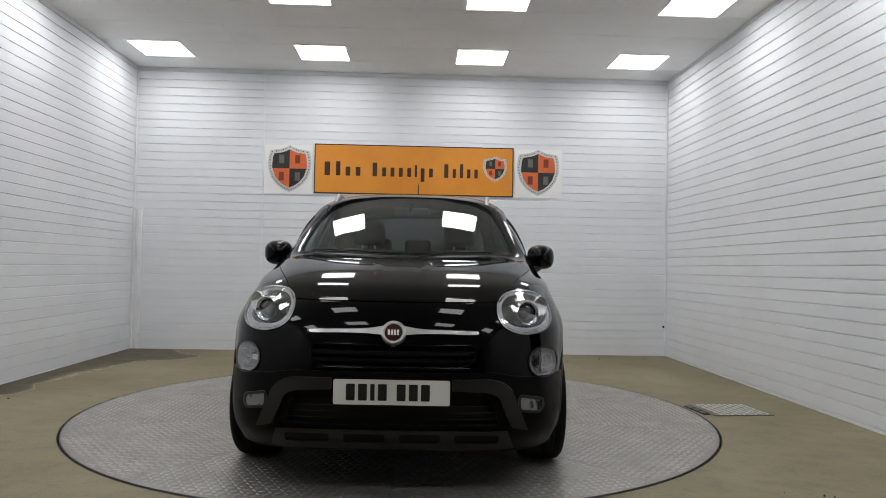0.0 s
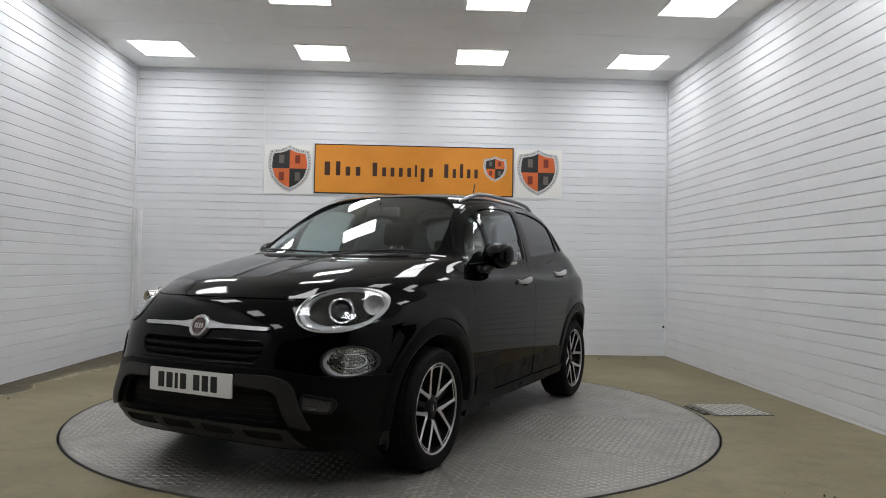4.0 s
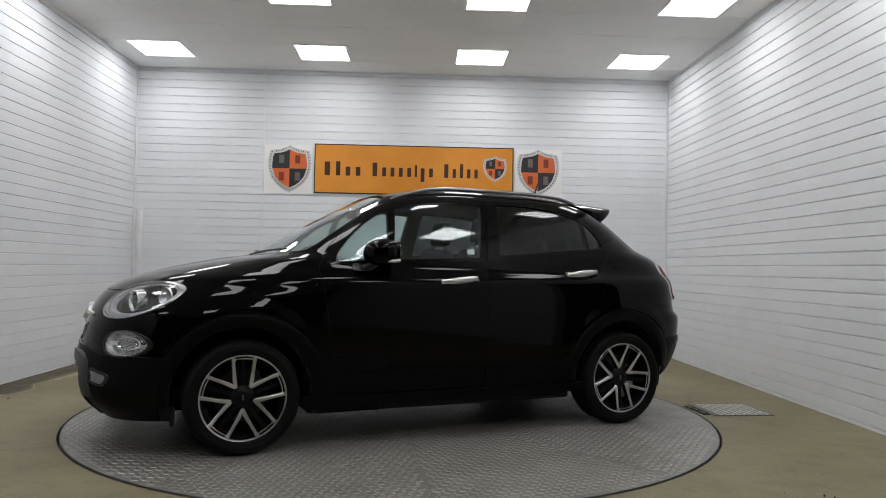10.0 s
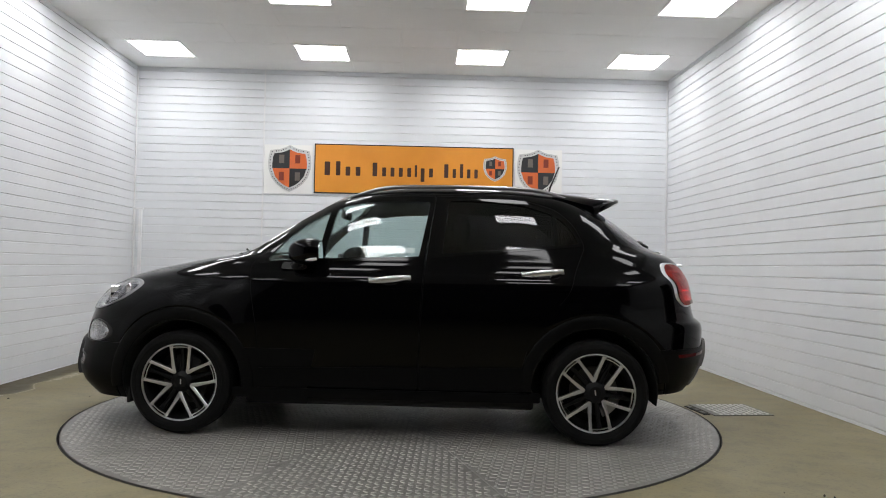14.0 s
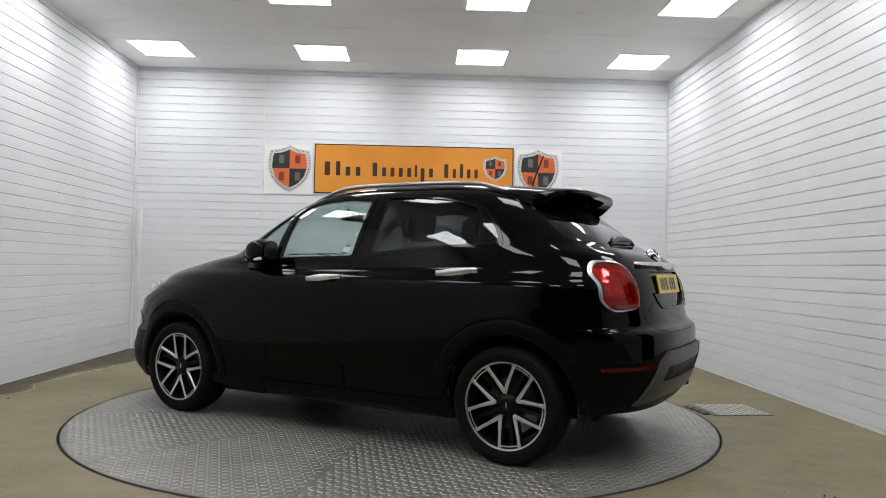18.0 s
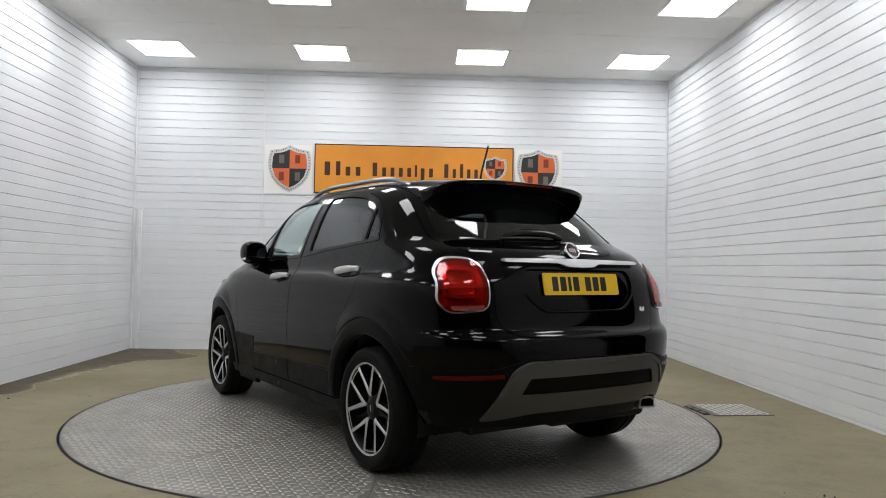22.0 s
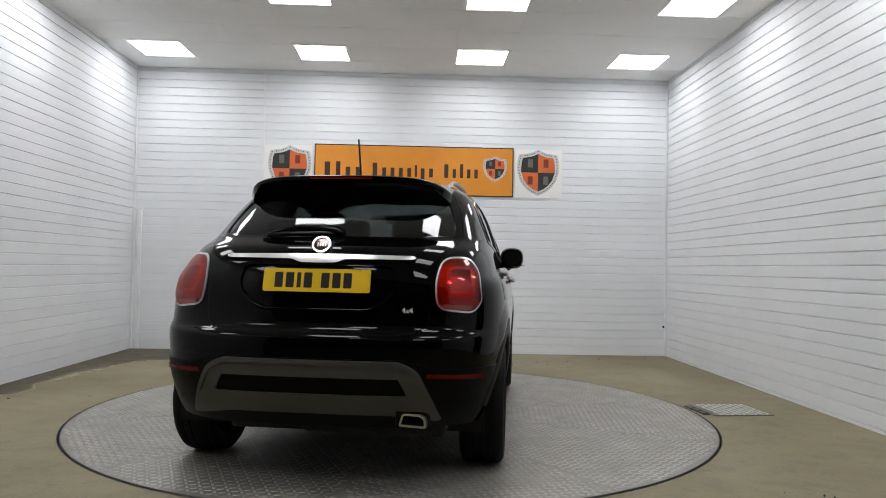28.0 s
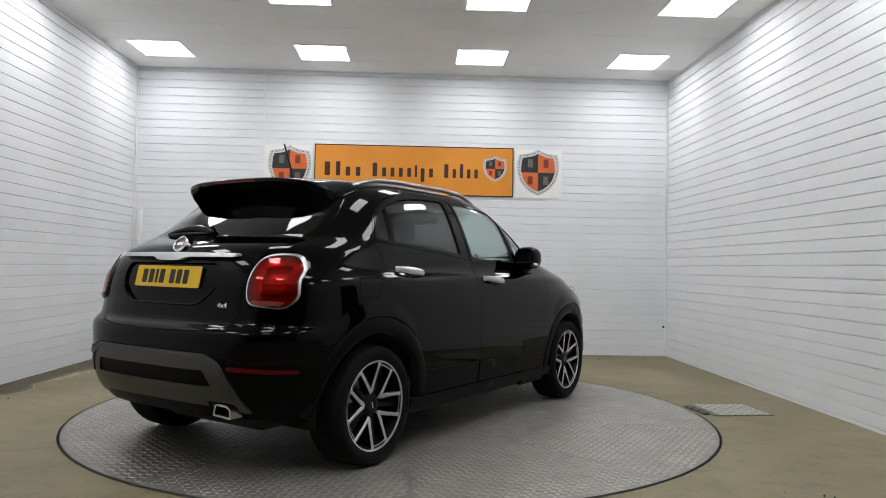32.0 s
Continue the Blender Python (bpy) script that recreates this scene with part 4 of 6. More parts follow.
    pair("cladding", side_conform(-0.006, 0.008, rounded([(-0.213, 0.316), (-0.213, 0.448), (-0.838, 0.462), (-0.832, 0.316)], 0.012, 2)), M["clad"], rd, "matt black plastic cladding")
    pair("sill", side_conform(-0.02, 0.008, rounded([(0.95, 0.235), (0.95, 0.300), (-0.95, 0.305), (-0.95, 0.245)], 0.01, 2)), M["clad"], (car, car), "matt black plastic sill")
    for sx in (1, -1):
        low = -6 if sx > 0 else 0
        trim = [(0.472, -0.006), (0.469, 0.004), (0.462, 0.0075), (0.440, 0.009), (0.410, 0.009), (0.398, 0.007), (0.391, 0.001), (0.3885, -0.010), (0.3885, -0.050), (0.398, -0.050), (0.460, -0.020)]
        paint = [(0.575, -0.0012), (0.555, 0.0012), (0.535, 0.0040), (0.515, 0.0072), (0.498, 0.0098), (0.485, 0.0108), (0.477, 0.0102), (0.4725, 0.0075), (0.4705, -0.004), (0.480, -0.02), (0.560, -0.02)]
        for ring, name, mat, a0, a1, fade, label in ((trim, "arch_trim", "clad", low, 180 - low, 0, "matt black plastic wheel-arch trim"), (paint, "arch_flare", "paint", 14, 150, 48, "gloss black flared wing edge")):
            if sx < 0:
                a0, a1 = 180 - a1, (180 - a0 if fade else 172)
            me = arch_ring(name, sx * WHEEL_X, ring, a0, a1, fade, M[mat])
            part(name, me, None, car, label)
            part(name, mirrored(me, False), None, car, label)

    # black seals behind the shut lines
    for o, ob in ((FRONT_DOOR, fd), (REAR_DOOR, rd)):
        pair("door_seal", side_conform(-0.033, -0.006, shrink(o, -0.016), (shrink(o, 0.012),)), M["well"], (car, car))
    part("tailgate_seal", carve(*end_conform(-0.033, -0.014, shrink(TAILGATE, -0.016), (shrink(TAILGATE, 0.012),), False), M["well"]), None, car)

    # door handles
    for doors, x, z in ((fd, -0.020, 0.984), (rd, -0.957, 1.038)):
        for ob, s in zip(doors, (1, -1)):
            y = side_y(x, z)
            bm = bmesh.new()
            rows = []
            for i in range(13):
                t = i / 12
                px = x + 0.128 - 0.256 * t
                pz = z - 0.012 + 0.026 * t
                bow = 0.040 * (1 - (2 * t - 1) ** 4)
                py = side_y(px, pz) + 0.006 + bow * 0.75
                hz = 0.0115 + 0.0095 * (1 - (2 * t - 1) ** 2)
                hy = 0.007 + 0.005 * (1 - (2 * t - 1) ** 2)
                rows.append([bm.verts.new((px, s * (py + hy * math.cos(a)), pz + hz * math.sin(a))) for a in [2 * math.pi * k / 10 for k in range(10)]])
            for p, q in zip(rows, rows[1:]):
                for k in range(10):
                    bm.faces.new((p[k], p[(k + 1) % 10], q[(k + 1) % 10], q[k]))
            bm.faces.new(rows[0])
            bm.faces.new(rows[-1])
            for px in (x + 0.12, x - 0.12):
                add_box(bm, px - 0.012, px + 0.012, min(s * (y - 0.012), s * (y + 0.014)), max(s * (y - 0.012), s * (y + 0.014)), z - 0.005, z + 0.007, 0.003)
            bmesh.ops.recalc_face_normals(bm, faces=bm.faces)
            part("door_handle", bm, M["satin"], ob, "satin chrome door handle", 40)
        pair("handle_recess", side_conform(-0.004, 0.0015, ellipse(x, z - 0.014, 0.058, 0.024, 32)), M["well"], doors)

    # fuel flap on the right rear wing
    flap_out = rounded([(-1.435, 0.900), (-1.275, 0.896), (-1.268, 1.000), (-1.430, 1.006)], 0.035, 4)
    flap = part("fuel_flap", mirrored(carve(*side_conform(-0.003, 0.0012, flap_out), M["paint"])), None, car, "gloss black fuel flap")
    part("flap_gap", mirrored(carve(*side_conform(-0.003, 0.0006, shrink(flap_out, -0.0035), (shrink(flap_out, -0.0004),)), M["well"])), None, flap)

    build_front(car)
    build_rear(car, gate)
    build_top(car)
    build_mirrors(fd)
    build_cabin(car)
    build_wheels(car)
    return car


def plate(name, parent, mat, m, label):
    """A number plate whose characters are plain bars; local x to the right, local z up, face towards -y."""
    ob = new(name)
    ob.parent = parent
    ob.matrix_basis = m
    out = rounded([(-0.262, -0.056), (0.262, -0.056), (0.262, 0.056), (-0.262, 0.056)], 0.010, 3)
    turn = Matrix(((1, 0, 0, 0), (0, 0, -1, 0), (0, 1, 0, 0), (0, 0, 0, 1)))
    part("plate_board", prism(out, 0.0, 0.006, turn), mat, ob, label)
    x = -0.205
    for k in range(7):
        if k == 4:
            x += 0.030
        w = 0.020 if k == 2 else 0.040
        bm = prism(rounded([(x, -0.037), (x + w, -0.037), (x + w, 0.037), (x, 0.037)], 0.004, 2), 0.0055, 0.0068, turn)
        part("character_bar", bm, M["ink"], ob)
        x += w + 0.0145
    for s in (1, -1):
        part("screw_cap", lathe([(0.0001, 0.0068), (0.006, 0.0068), (0.007, 0.0055), (0.0001, 0.005)], 12, Matrix.Translation((s * 0.235, 0, 0)) @ turn), mat, ob)
    return ob


def build_front(car):
    clad_out = both([(0.0, 0.2), (0.86, 0.2), (0.90, 0.545), (0.60, 0.560), (0.45, 0.585)])
    base, cuts = end_conform(-0.02, 0.005, clad_out, (LOWER_GRILLE,))
    cuts += [("DIFFERENCE", prism(ellipse(WHEEL_X, HUB_Z, 0.440, 0.440, 60), a, b, SIDE)) for a, b in ((0.4, 1.2), (-1.2, -0.4))]
    bumper = part("front_bumper", carve(base, cuts, M["clad"]), None, car, "matt black plastic lower front bumper")
    pair("skid_arm", end_conform(-0.01, 0.024, SKID_ARM), M["skid_front"], (bumper, bumper), "dark grey bumper trim")
    slots = [rounded([(a, 0.254), (b, 0.254), (b, 0.300), (a, 0.300)], 0.012, 2) for a, b in ((-0.492, -0.287), (-0.222, -0.032), (0.032, 0.222), (0.287, 0.492))]
    part("skid_bar", carve(*end_conform(-0.012, 0.018, SKID_BAR, slots), M["skid_low"]), None, bumper, "dark grey slotted skid bar")
    part("slot_backing", carve(*end_conform(-0.010, 0.008, both([(0.0, 0.245), (0.50, 0.245), (0.50, 0.308)])), M["well"]), None, bumper)
    # grilles
    upper = part("upper_grille", carve(*end_conform(-0.045, -0.036, UPPER_GRILLE), M["well"]), None, car, "black slotted upper grille")
    for z in (0.634, 0.668):
        part("grille_slat", carve(*end_conform(-0.03, -0.006, both([(0.0, z - 0.008), (0.36, z - 0.008), (0.375, z + 0.008)])), M["clad"]), None, upper)
    lower = part("lower_grille", carve(*end_conform(-0.045, -0.036, LOWER_GRILLE), M["well"]), None, car, "black lower grille")
    for z in (0.365, 0.395, 0.425, 0.455):
        w = 0.49 - (z - 0.345) * 0.33
        part("grille_slat", carve(*end_conform(-0.040, -0.030, both([(0.0, z - 0.004), (w, z - 0.004), (w, z + 0.004)])), M["well"]), None, lower)
    for z, w in ((0.6015, 0.350), (0.7045, 0.362)):
        part("grille_lip", tube([(end_x(y, z) - 0.001, y, z) for y in np.linspace(-w, w, 25)], 0.0055, 8), M["paint"], upper, "gloss black lip", 60)
    # chrome bar and round badge
    arm = rounded([(0.045, 0.750), (0.12, 0.757), (0.22, 0.758), (0.375, 0.754), (0.395, 0.759), (0.390, 0.770), (0.22, 0.774), (0.12, 0.777), (0.045, 0.790)], [0.003, 0.03, 0.02, 0.01, 0.008, 0.01, 0.02, 0.03, 0.003], 3)
    pair("grille_bar", end_conform(-0.006, 0.016, arm), M["satin"], (car, car), "satin chrome bar")
    bx = end_x(0, 0.757) + 0.004
    badge = new("front_badge")
    badge.parent = car
    badge.matrix_basis = pose(bx, 0, 0.757, 0, 66, 0)
    part("badge_ring", lathe([(0.039, 0.010), (0.044, 0.018), (0.053, 0.018), (0.058, 0.008), (0.058, -0.02), (0.039, -0.02)], 48), M["satin"], badge, "chrome ring", 40)
    part("badge_face", lathe([(0.0001, 0.014), (0.044, 0.012), (0.044, -0.01), (0.0001, -0.01)], 40), M["badge_red"], badge, "dark red round face", 40)
    for k in range(4):
        part("badge_mark", box(-0.013, 0.013, -0.026 + 0.0138 * k, -0.0165 + 0.0138 * k, 0.010, 0.0150, 0.002), M["badge_mark"], badge)
    # number plate
    plate("front_plate", car, M["plate_white"], pose(end_x(0.20, 0.497) + 0.012, 0.0, 0.497, 0, 0, 90), "white number plate")
    # lamps
    build_head_lamps(car)


def build_head_lamps(car):
    lamps = []
    for s in (1, -1):
        h = new("headlight")
        h.parent = car
        lamps.append(h)
    pair("bezel", end_conform(-0.02, 0.006, HEAD_LAMP, (shrink(HEAD_LAMP, 0.006),)), M["rail"], lamps, "dark metal ring")
    pair("light_guide", end_conform(-0.035, -0.012, shrink(HEAD_LAMP, 0.007), (shrink(HEAD_LAMP, 0.024),)), M["guide"], lamps, "pale grey light guide")
    brow = [(0.633 + (a - 0.633) * 0.80, b) for a, b in shrink(HEAD_LAMP, 0.031) if b > 0.886]
    pair("lamp_mask", end_conform(-0.060, -0.030, brow), M["trim_gloss"], lamps, "black inner mask")
    pair("reflector", end_conform(-0.073, -0.064, shrink(HEAD_LAMP, 0.004)), M["reflector"], lamps)
    for ob in pair("lens", end_conform(-0.003, 0.002, shrink(HEAD_LAMP, 0.008)), M["lens"], lamps, "clear lens"):
        pane(ob)
    for h, s in zip(lamps, (1, -1)):
        y, z = 0.640, 0.845
        x = end_x(y, z) - 0.028
        m = Matrix.Translation((x, s * y, z)) @ Matrix.Rotation(radians(90), 4, "Y") @ pose(0, 0, 0, -s * 22, 0, 0)
        part("projector_ring", lathe([(0.046, 0.000), (0.052, 0.008), (0.058, 0.012), (0.062, 0.009), (0.064, -0.04), (0.050, -0.04)], 40, m), M["chrome"], h, "chrome projector ring", 40)
        part("projector_lens", lathe([(0.0001, 0.014), (0.018, 0.011), (0.034, 0.003), (0.044, -0.006), (0.047, -0.03), (0.0001, -0.03)], 40, m), M["eye"], h, "dark glass projector", 50)
        m2 = Matrix.Translation((end_x(0.735, 0.870) - 0.03, s * 0.725, 0.872)) @ Matrix.Rotation(radians(90), 4, "Y") @ pose(0, 0, 0, -s * 40, 0, 0)
        part("indicator_bowl", lathe([(0.046, 0.006), (0.049, 0.008), (0.052, -0.002), (0.026, -0.03), (0.004, -0.034), (0.004, -0.028), (0.024, -0.024)], 32, m2), M["bowl"], h, "", 40)
    days = []
    for s in (1, -1):
        d = new("day_lamp")
        d.parent = car
        days.append(d)
    pair("bezel", end_conform(-0.02, 0.005, DAY_LAMP, (shrink(DAY_LAMP, 0.006),)), M["trim_black"], days, "thin dark ring")
    pair("reflector", end_conform(-0.030, -0.022, shrink(DAY_LAMP, 0.003)), M["facet"], days, "faceted chrome reflector")
    pair("reflector_wall", end_conform(-0.034, -0.005, shrink(DAY_LAMP, 0.004), (shrink(DAY_LAMP, 0.012),)), M["bowl"], days)
    for ob in pair("lens", end_conform(-0.003, 0.002, shrink(DAY_LAMP, 0.005)), M["lens"], days, "clear lens"):
        pane(ob)
    core = ellipse(0.728, 0.618, 0.042, 0.034, 32, 2.3, -0.06)
    pair("bulb_ring", end_conform(-0.026, -0.010, core, (shrink(core, 0.004),)), M["chrome"], days, "thin chrome ring")
    pair("bulb_shield", end_conform(-0.026, -0.016, shrink(core, 0.006)), M["facet"], days, "faceted bulb shield")
    pair("divider", end_conform(-0.026, -0.012, rounded([(0.648, 0.606), (0.690, 0.606), (0.690, 0.630), (0.648, 0.630)], 0.008, 2)), M["chrome"], days)
    fogs = []
    for s in (1, -1):
        f = new("fog_lamp")
        f.parent = car
        fogs.append(f)
    out = rounded([(0.592, 0.416), (0.690, 0.400), (0.704, 0.424), (0.700, 0.446), (0.592, 0.470)], 0.012, 3)
    pair("surround", end_conform(-0.01, 0.009, shrink(out, -0.012), (out,)), M["trim_black"], fogs)
    pair("reflector", end_conform(-0.004, 0.0055, out), M["fog"], fogs, "clear fog lamp lens")


def build_rear(car, gate):
    clad_out = both([(0.0, 0.25), (0.86, 0.25), (0.91, 0.585), (0.60, 0.588), (0.50, 0.615), (0.42, 0.632)])
    hole = rounded([(-0.390, 0.27), (-0.565, 0.27), (-0.558, 0.375), (-0.53, 0.390), (-0.402, 0.394)], 0.01, 2)
    base, cuts = end_conform(-0.02, 0.005, clad_out, (hole,), False)
    cuts += [("DIFFERENCE", prism(ellipse(-WHEEL_X, HUB_Z, 0.440, 0.440, 60), a, b, SIDE)) for a, b in ((0.4, 1.2), (-1.2, -0.4))]
    cuts += [("DIFFERENCE", box(-2.6, -1.3, -1.2, 1.2, 0.1, 0.302))]
    bumper = part("rear_bumper", carve(base, cuts, M["clad"]), None, car, "matt black plastic lower rear bumper")
    part("rear_skid", carve(*end_conform(-0.01, 0.016, REAR_SKID, (REAR_INSERT, hole), False), M["skid"]), None, bumper, "dark grey skid plate")
    ridge = rounded(both([(0.0, 0.604), (0.414, 0.602), (0.488, 0.566), (0.540, 0.455), (0.556, 0.462), (0.502, 0.582), (0.424, 0.623)]), 0.010, 3)
    part("skid_ridge", carve(*end_conform(0.010, 0.023, ridge, (), False), M["skid"]), None, bumper, "dark grey ridge along the skid plate")
    part("skid_insert", carve(*end_conform(-0.008, 0.006, shrink(REAR_INSERT, -0.002), (), False), M["clad"]), None, bumper, "black mesh insert")
    pair("reflector", end_conform(-0.008, 0.010, rounded([(0.546, 0.549), (0.800, 0.535), (0.806, 0.555), (0.546, 0.570)], 0.005, 2), (), False), M["red_strip"], (bumper, bumper), "dark red reflector strip")
    # exhaust tip
    bm = bmesh.new()
    tip = [(-0.412, 0.318), (-0.545, 0.312), (-0.540, 0.360), (-0.512, 0.377), (-0.430, 0.379)]
    out = rounded(tip, 0.012, 3)
    x = end_x(0.47, 0.35, False) + 0.004
    add_prism(bm, out, x + 0.25, x - 0.030, FRONT)
    me = mesh_of("exhaust", bm, M["satin"])
    me = carve(me, [("DIFFERENCE", (end_prism(rounded(shrink(tip, 0.010), 0.006, 3), x - 0.05, x + 0.2), M["well"]))], M["satin"], 40)
    part("exhaust_tip", me, None, car, "chrome-edged exhaust outlet")
    part("silencer", box(-1.85, -1.45, -0.62, 0.10, 0.24, 0.36, 0.04, 3), M["under"], car)
    # tail lamps
    lamps = []
    for s in (1, -1):
        t = new("tail_light")
        t.parent = car
        lamps.append(t)
    inside = [(y + 0.0068 * min(1.0, max(0.0, (y - 0.66) / 0.09)), z) for y, z in shrink(TAIL_LAMP, 0.0085)]
    pair("bezel", end_conform(-0.025, 0.008, TAIL_LAMP, (inside,), False), M["satin"], lamps, "satin chrome ring")
    for ob in pair("lens", end_conform(0.006, 0.012, shrink(inside, 0.0005), (), False), M["red"], lamps, "red lens"):
        pane(ob)
    pair("bowl", end_conform(-0.029, -0.024, shrink(TAIL_LAMP, 0.004), (), False), M["lamp_bowl"], lamps)
    inner = rounded([(0.622, 0.920), (0.614, 1.065), (0.738, 1.070), (0.754, 0.920)], 0.035, 5)
    pair("outer_step", end_conform(-0.026, 0.002, inner, (shrink(inner, 0.016),), False), M["lamp_step"], lamps)
    pair("inner_step", end_conform(-0.026, -0.008, shrink(inner, 0.030), (shrink(inner, 0.044),), False), M["lamp_step"], lamps)
    pair("reverse_lens", end_conform(-0.02, 0.0165, rounded([(0.610, 0.866), (0.738, 0.860), (0.743, 0.882), (0.605, 0.888)], 0.008, 2), (), False), M["amber"], lamps, "smoked strip")
    # rear glass, spoiler, wiper, bar, badge, plate
    pane(part("rear_window", finish(carve(*smooth_pane(shrink(REAR_WINDOW, -0.006), False, -0.015, -0.010), M["privacy"], None), 40), None, gate, "dark tinted rear window"))
    lip = []
    for y in np.linspace(-0.372, 0.372, 41):
        z = 0.852 + 0.085 * (max(0.0, abs(y) - 0.22) / 0.152) ** 2.2
        lip.append((end_x(y, z, False) + 0.001, y, z))
    part("handle_lip", tube(lip, 0.0075, 8), M["paint"], gate, "gloss black lip under the plate", 60)
    bar = rounded(both([(0.0, 1.075), (0.085, 1.077), (0.13, 1.094), (0.455, 1.096), (0.472, 1.104), (0.455, 1.114), (0.12, 1.118)]), 0.008, 2)
    part("tailgate_bar", carve(*end_conform(-0.01, 0.026, bar, (), False), M["satin"]), None, gate, "chrome bar across the tailgate")
    badge = new("rear_badge")
    badge.parent = gate
    badge.matrix_basis = pose(end_x(0, 1.155, False) - 0.008, 0, 1.157, 0, -58, 0)
    part("badge_ring", lathe([(0.036, 0.010), (0.040, 0.018), (0.046, 0.018), (0.050, 0.008), (0.050, -0.03), (0.036, -0.03)], 48), M["chrome"], badge, "chrome ring", 40)
    part("badge_face", lathe([(0.0001, 0.014), (0.037, 0.012), (0.037, -0.02), (0.0001, -0.02)], 40), M["badge_red"], badge, "dark red round face", 40)
    for k in range(4):
        part("badge_mark", box(-0.012, 0.012, -0.023 + 0.0122 * k, -0.0146 + 0.0122 * k, 0.010, 0.015, 0.002), M["badge_mark"], badge)
    plate("rear_plate", gate, M["plate_yellow"], pose(end_x(0.15, 0.99, False) + 0.006, 0.0, 0.989, 0, 0, -90) @ pose(0, 0, 0, -12, 0, 0), "yellow number plate")
    curve = bpy.data.curves.new("lettering", "FONT")
    curve.body, curve.size, curve.extrude = "4x4", 0.036, 0.002
    ob = new("lettering", curve)
    dg = bpy.context.evaluated_depsgraph_get()
    dg.update()
    me = bpy.data.meshes.new_from_object(ob.evaluated_get(dg))
    bpy.data.objects.remove(ob)
    me.materials.clear()
    me.materials.append(M["plate_white"])
    letters = part("lettering", me, None, gate, "chrome 4x4 lettering")
    letters.matrix_basis = Matrix.Translation((end_x(0.42, 0.855, False) - 0.010, -0.418, 0.845)) @ pose(0, 0, 0, 82, 0, -90 + 16)
    # rear wiper
    wiper = new("rear_wiper")
    wiper.parent = gate
    def on_glass(y, z, off):
        return Vector((end_x(y, z, False) - off, y, z))
    rows = [(0.33, 1.236, 0.012), (0.27, 1.250, 0.021), (0.17, 1.264, 0.029), (0.06, 1.264, 0.032), (-0.03, 1.252, 0.028), (-0.07, 1.238, 0.015)]
    part("arm_cover", tube([on_glass(y, z - 0.012, 0.012) for y, z, r in rows], [r for y, z, r in rows], 12, 0.8), M["trim_gloss"], wiper, "gloss black cover", 50)
    part("blade", tube([on_glass(y, 1.218 + 0.012 * math.cos(y * 4), 0.012) for y in (0.34, 0.22, 0.10, -0.02)], 0.007, 6), M["trim_black"], wiper)


def smooth_pane(outline, front, off0, off1, holes=()):
    """Glass bent evenly: a low polynomial laid through the skin within the outline."""
    ys, zs = [p[0] for p in outline], [p[1] for p in outline]

    def terms(y, z):
        u = z - 1.3
        if front:
            return np.stack([np.ones_like(y), u, u * u, y * y], -1)
        return np.stack([np.ones_like(y), u, u * u, y * y, y * y * u, y ** 4, y ** 6], -1)
    yy, zz = np.meshgrid(np.linspace(min(ys) * 0.94, max(ys) * 0.94, 31), np.linspace(min(zs) + 0.02, max(zs) - 0.02, 21))
    yy, zz = yy.ravel(), zz.ravel()
    xx = np.array([end_x(y, z, front) for y, z in zip(yy, zz)])
    c = np.linalg.lstsq(terms(yy, zz), xx, rcond=None)[0]
    gy, gz = np.linspace(min(ys) - 0.03, max(ys) + 0.03, 49), np.linspace(min(zs) - 0.02, max(zs) + 0.02, 33)
    verts, faces = [], []
    sign = 1 if front else -1
    for off in (off0, off1):
        for z in gz:
            x = terms(gy, np.full_like(gy, z)) @ c + sign * off
            verts += [(float(a), float(b), float(z)) for a, b in zip(x, gy)]
    n, m = len(gy), len(gz)
    for i in range(m - 1):
        for k in range(n - 1):
            q = (i * n + k, i * n + k + 1, (i + 1) * n + k + 1, (i + 1) * n + k)
            faces += [q[::-1], tuple(v + n * m for v in q)]
    rim = [k for k in range(n)] + [i * n + n - 1 for i in range(1, m)] + [(m - 1) * n + k for k in range(n - 2, -1, -1)] + [i * n for i in range(m - 2, 0, -1)]
    for a, b in zip(rim, rim[1:] + rim[:1]):
        faces.append((a, b, b + n * m, a + n * m))
    me = bpy.data.meshes.new("pane")
    me.from_pydata(verts, [], faces)
    bm = bmesh.new()
    bm.from_mesh(me)
    bmesh.ops.recalc_face_normals(bm, faces=bm.faces)
    bm.to_mesh(me)
    bm.free()
    x0, x1 = (-0.5, 2.6) if front else (-2.6, -0.9)
    return me, [("INTERSECT", end_prism(outline, x0, x1))] + [("DIFFERENCE", end_prism(h, x0, x1)) for h in holes]


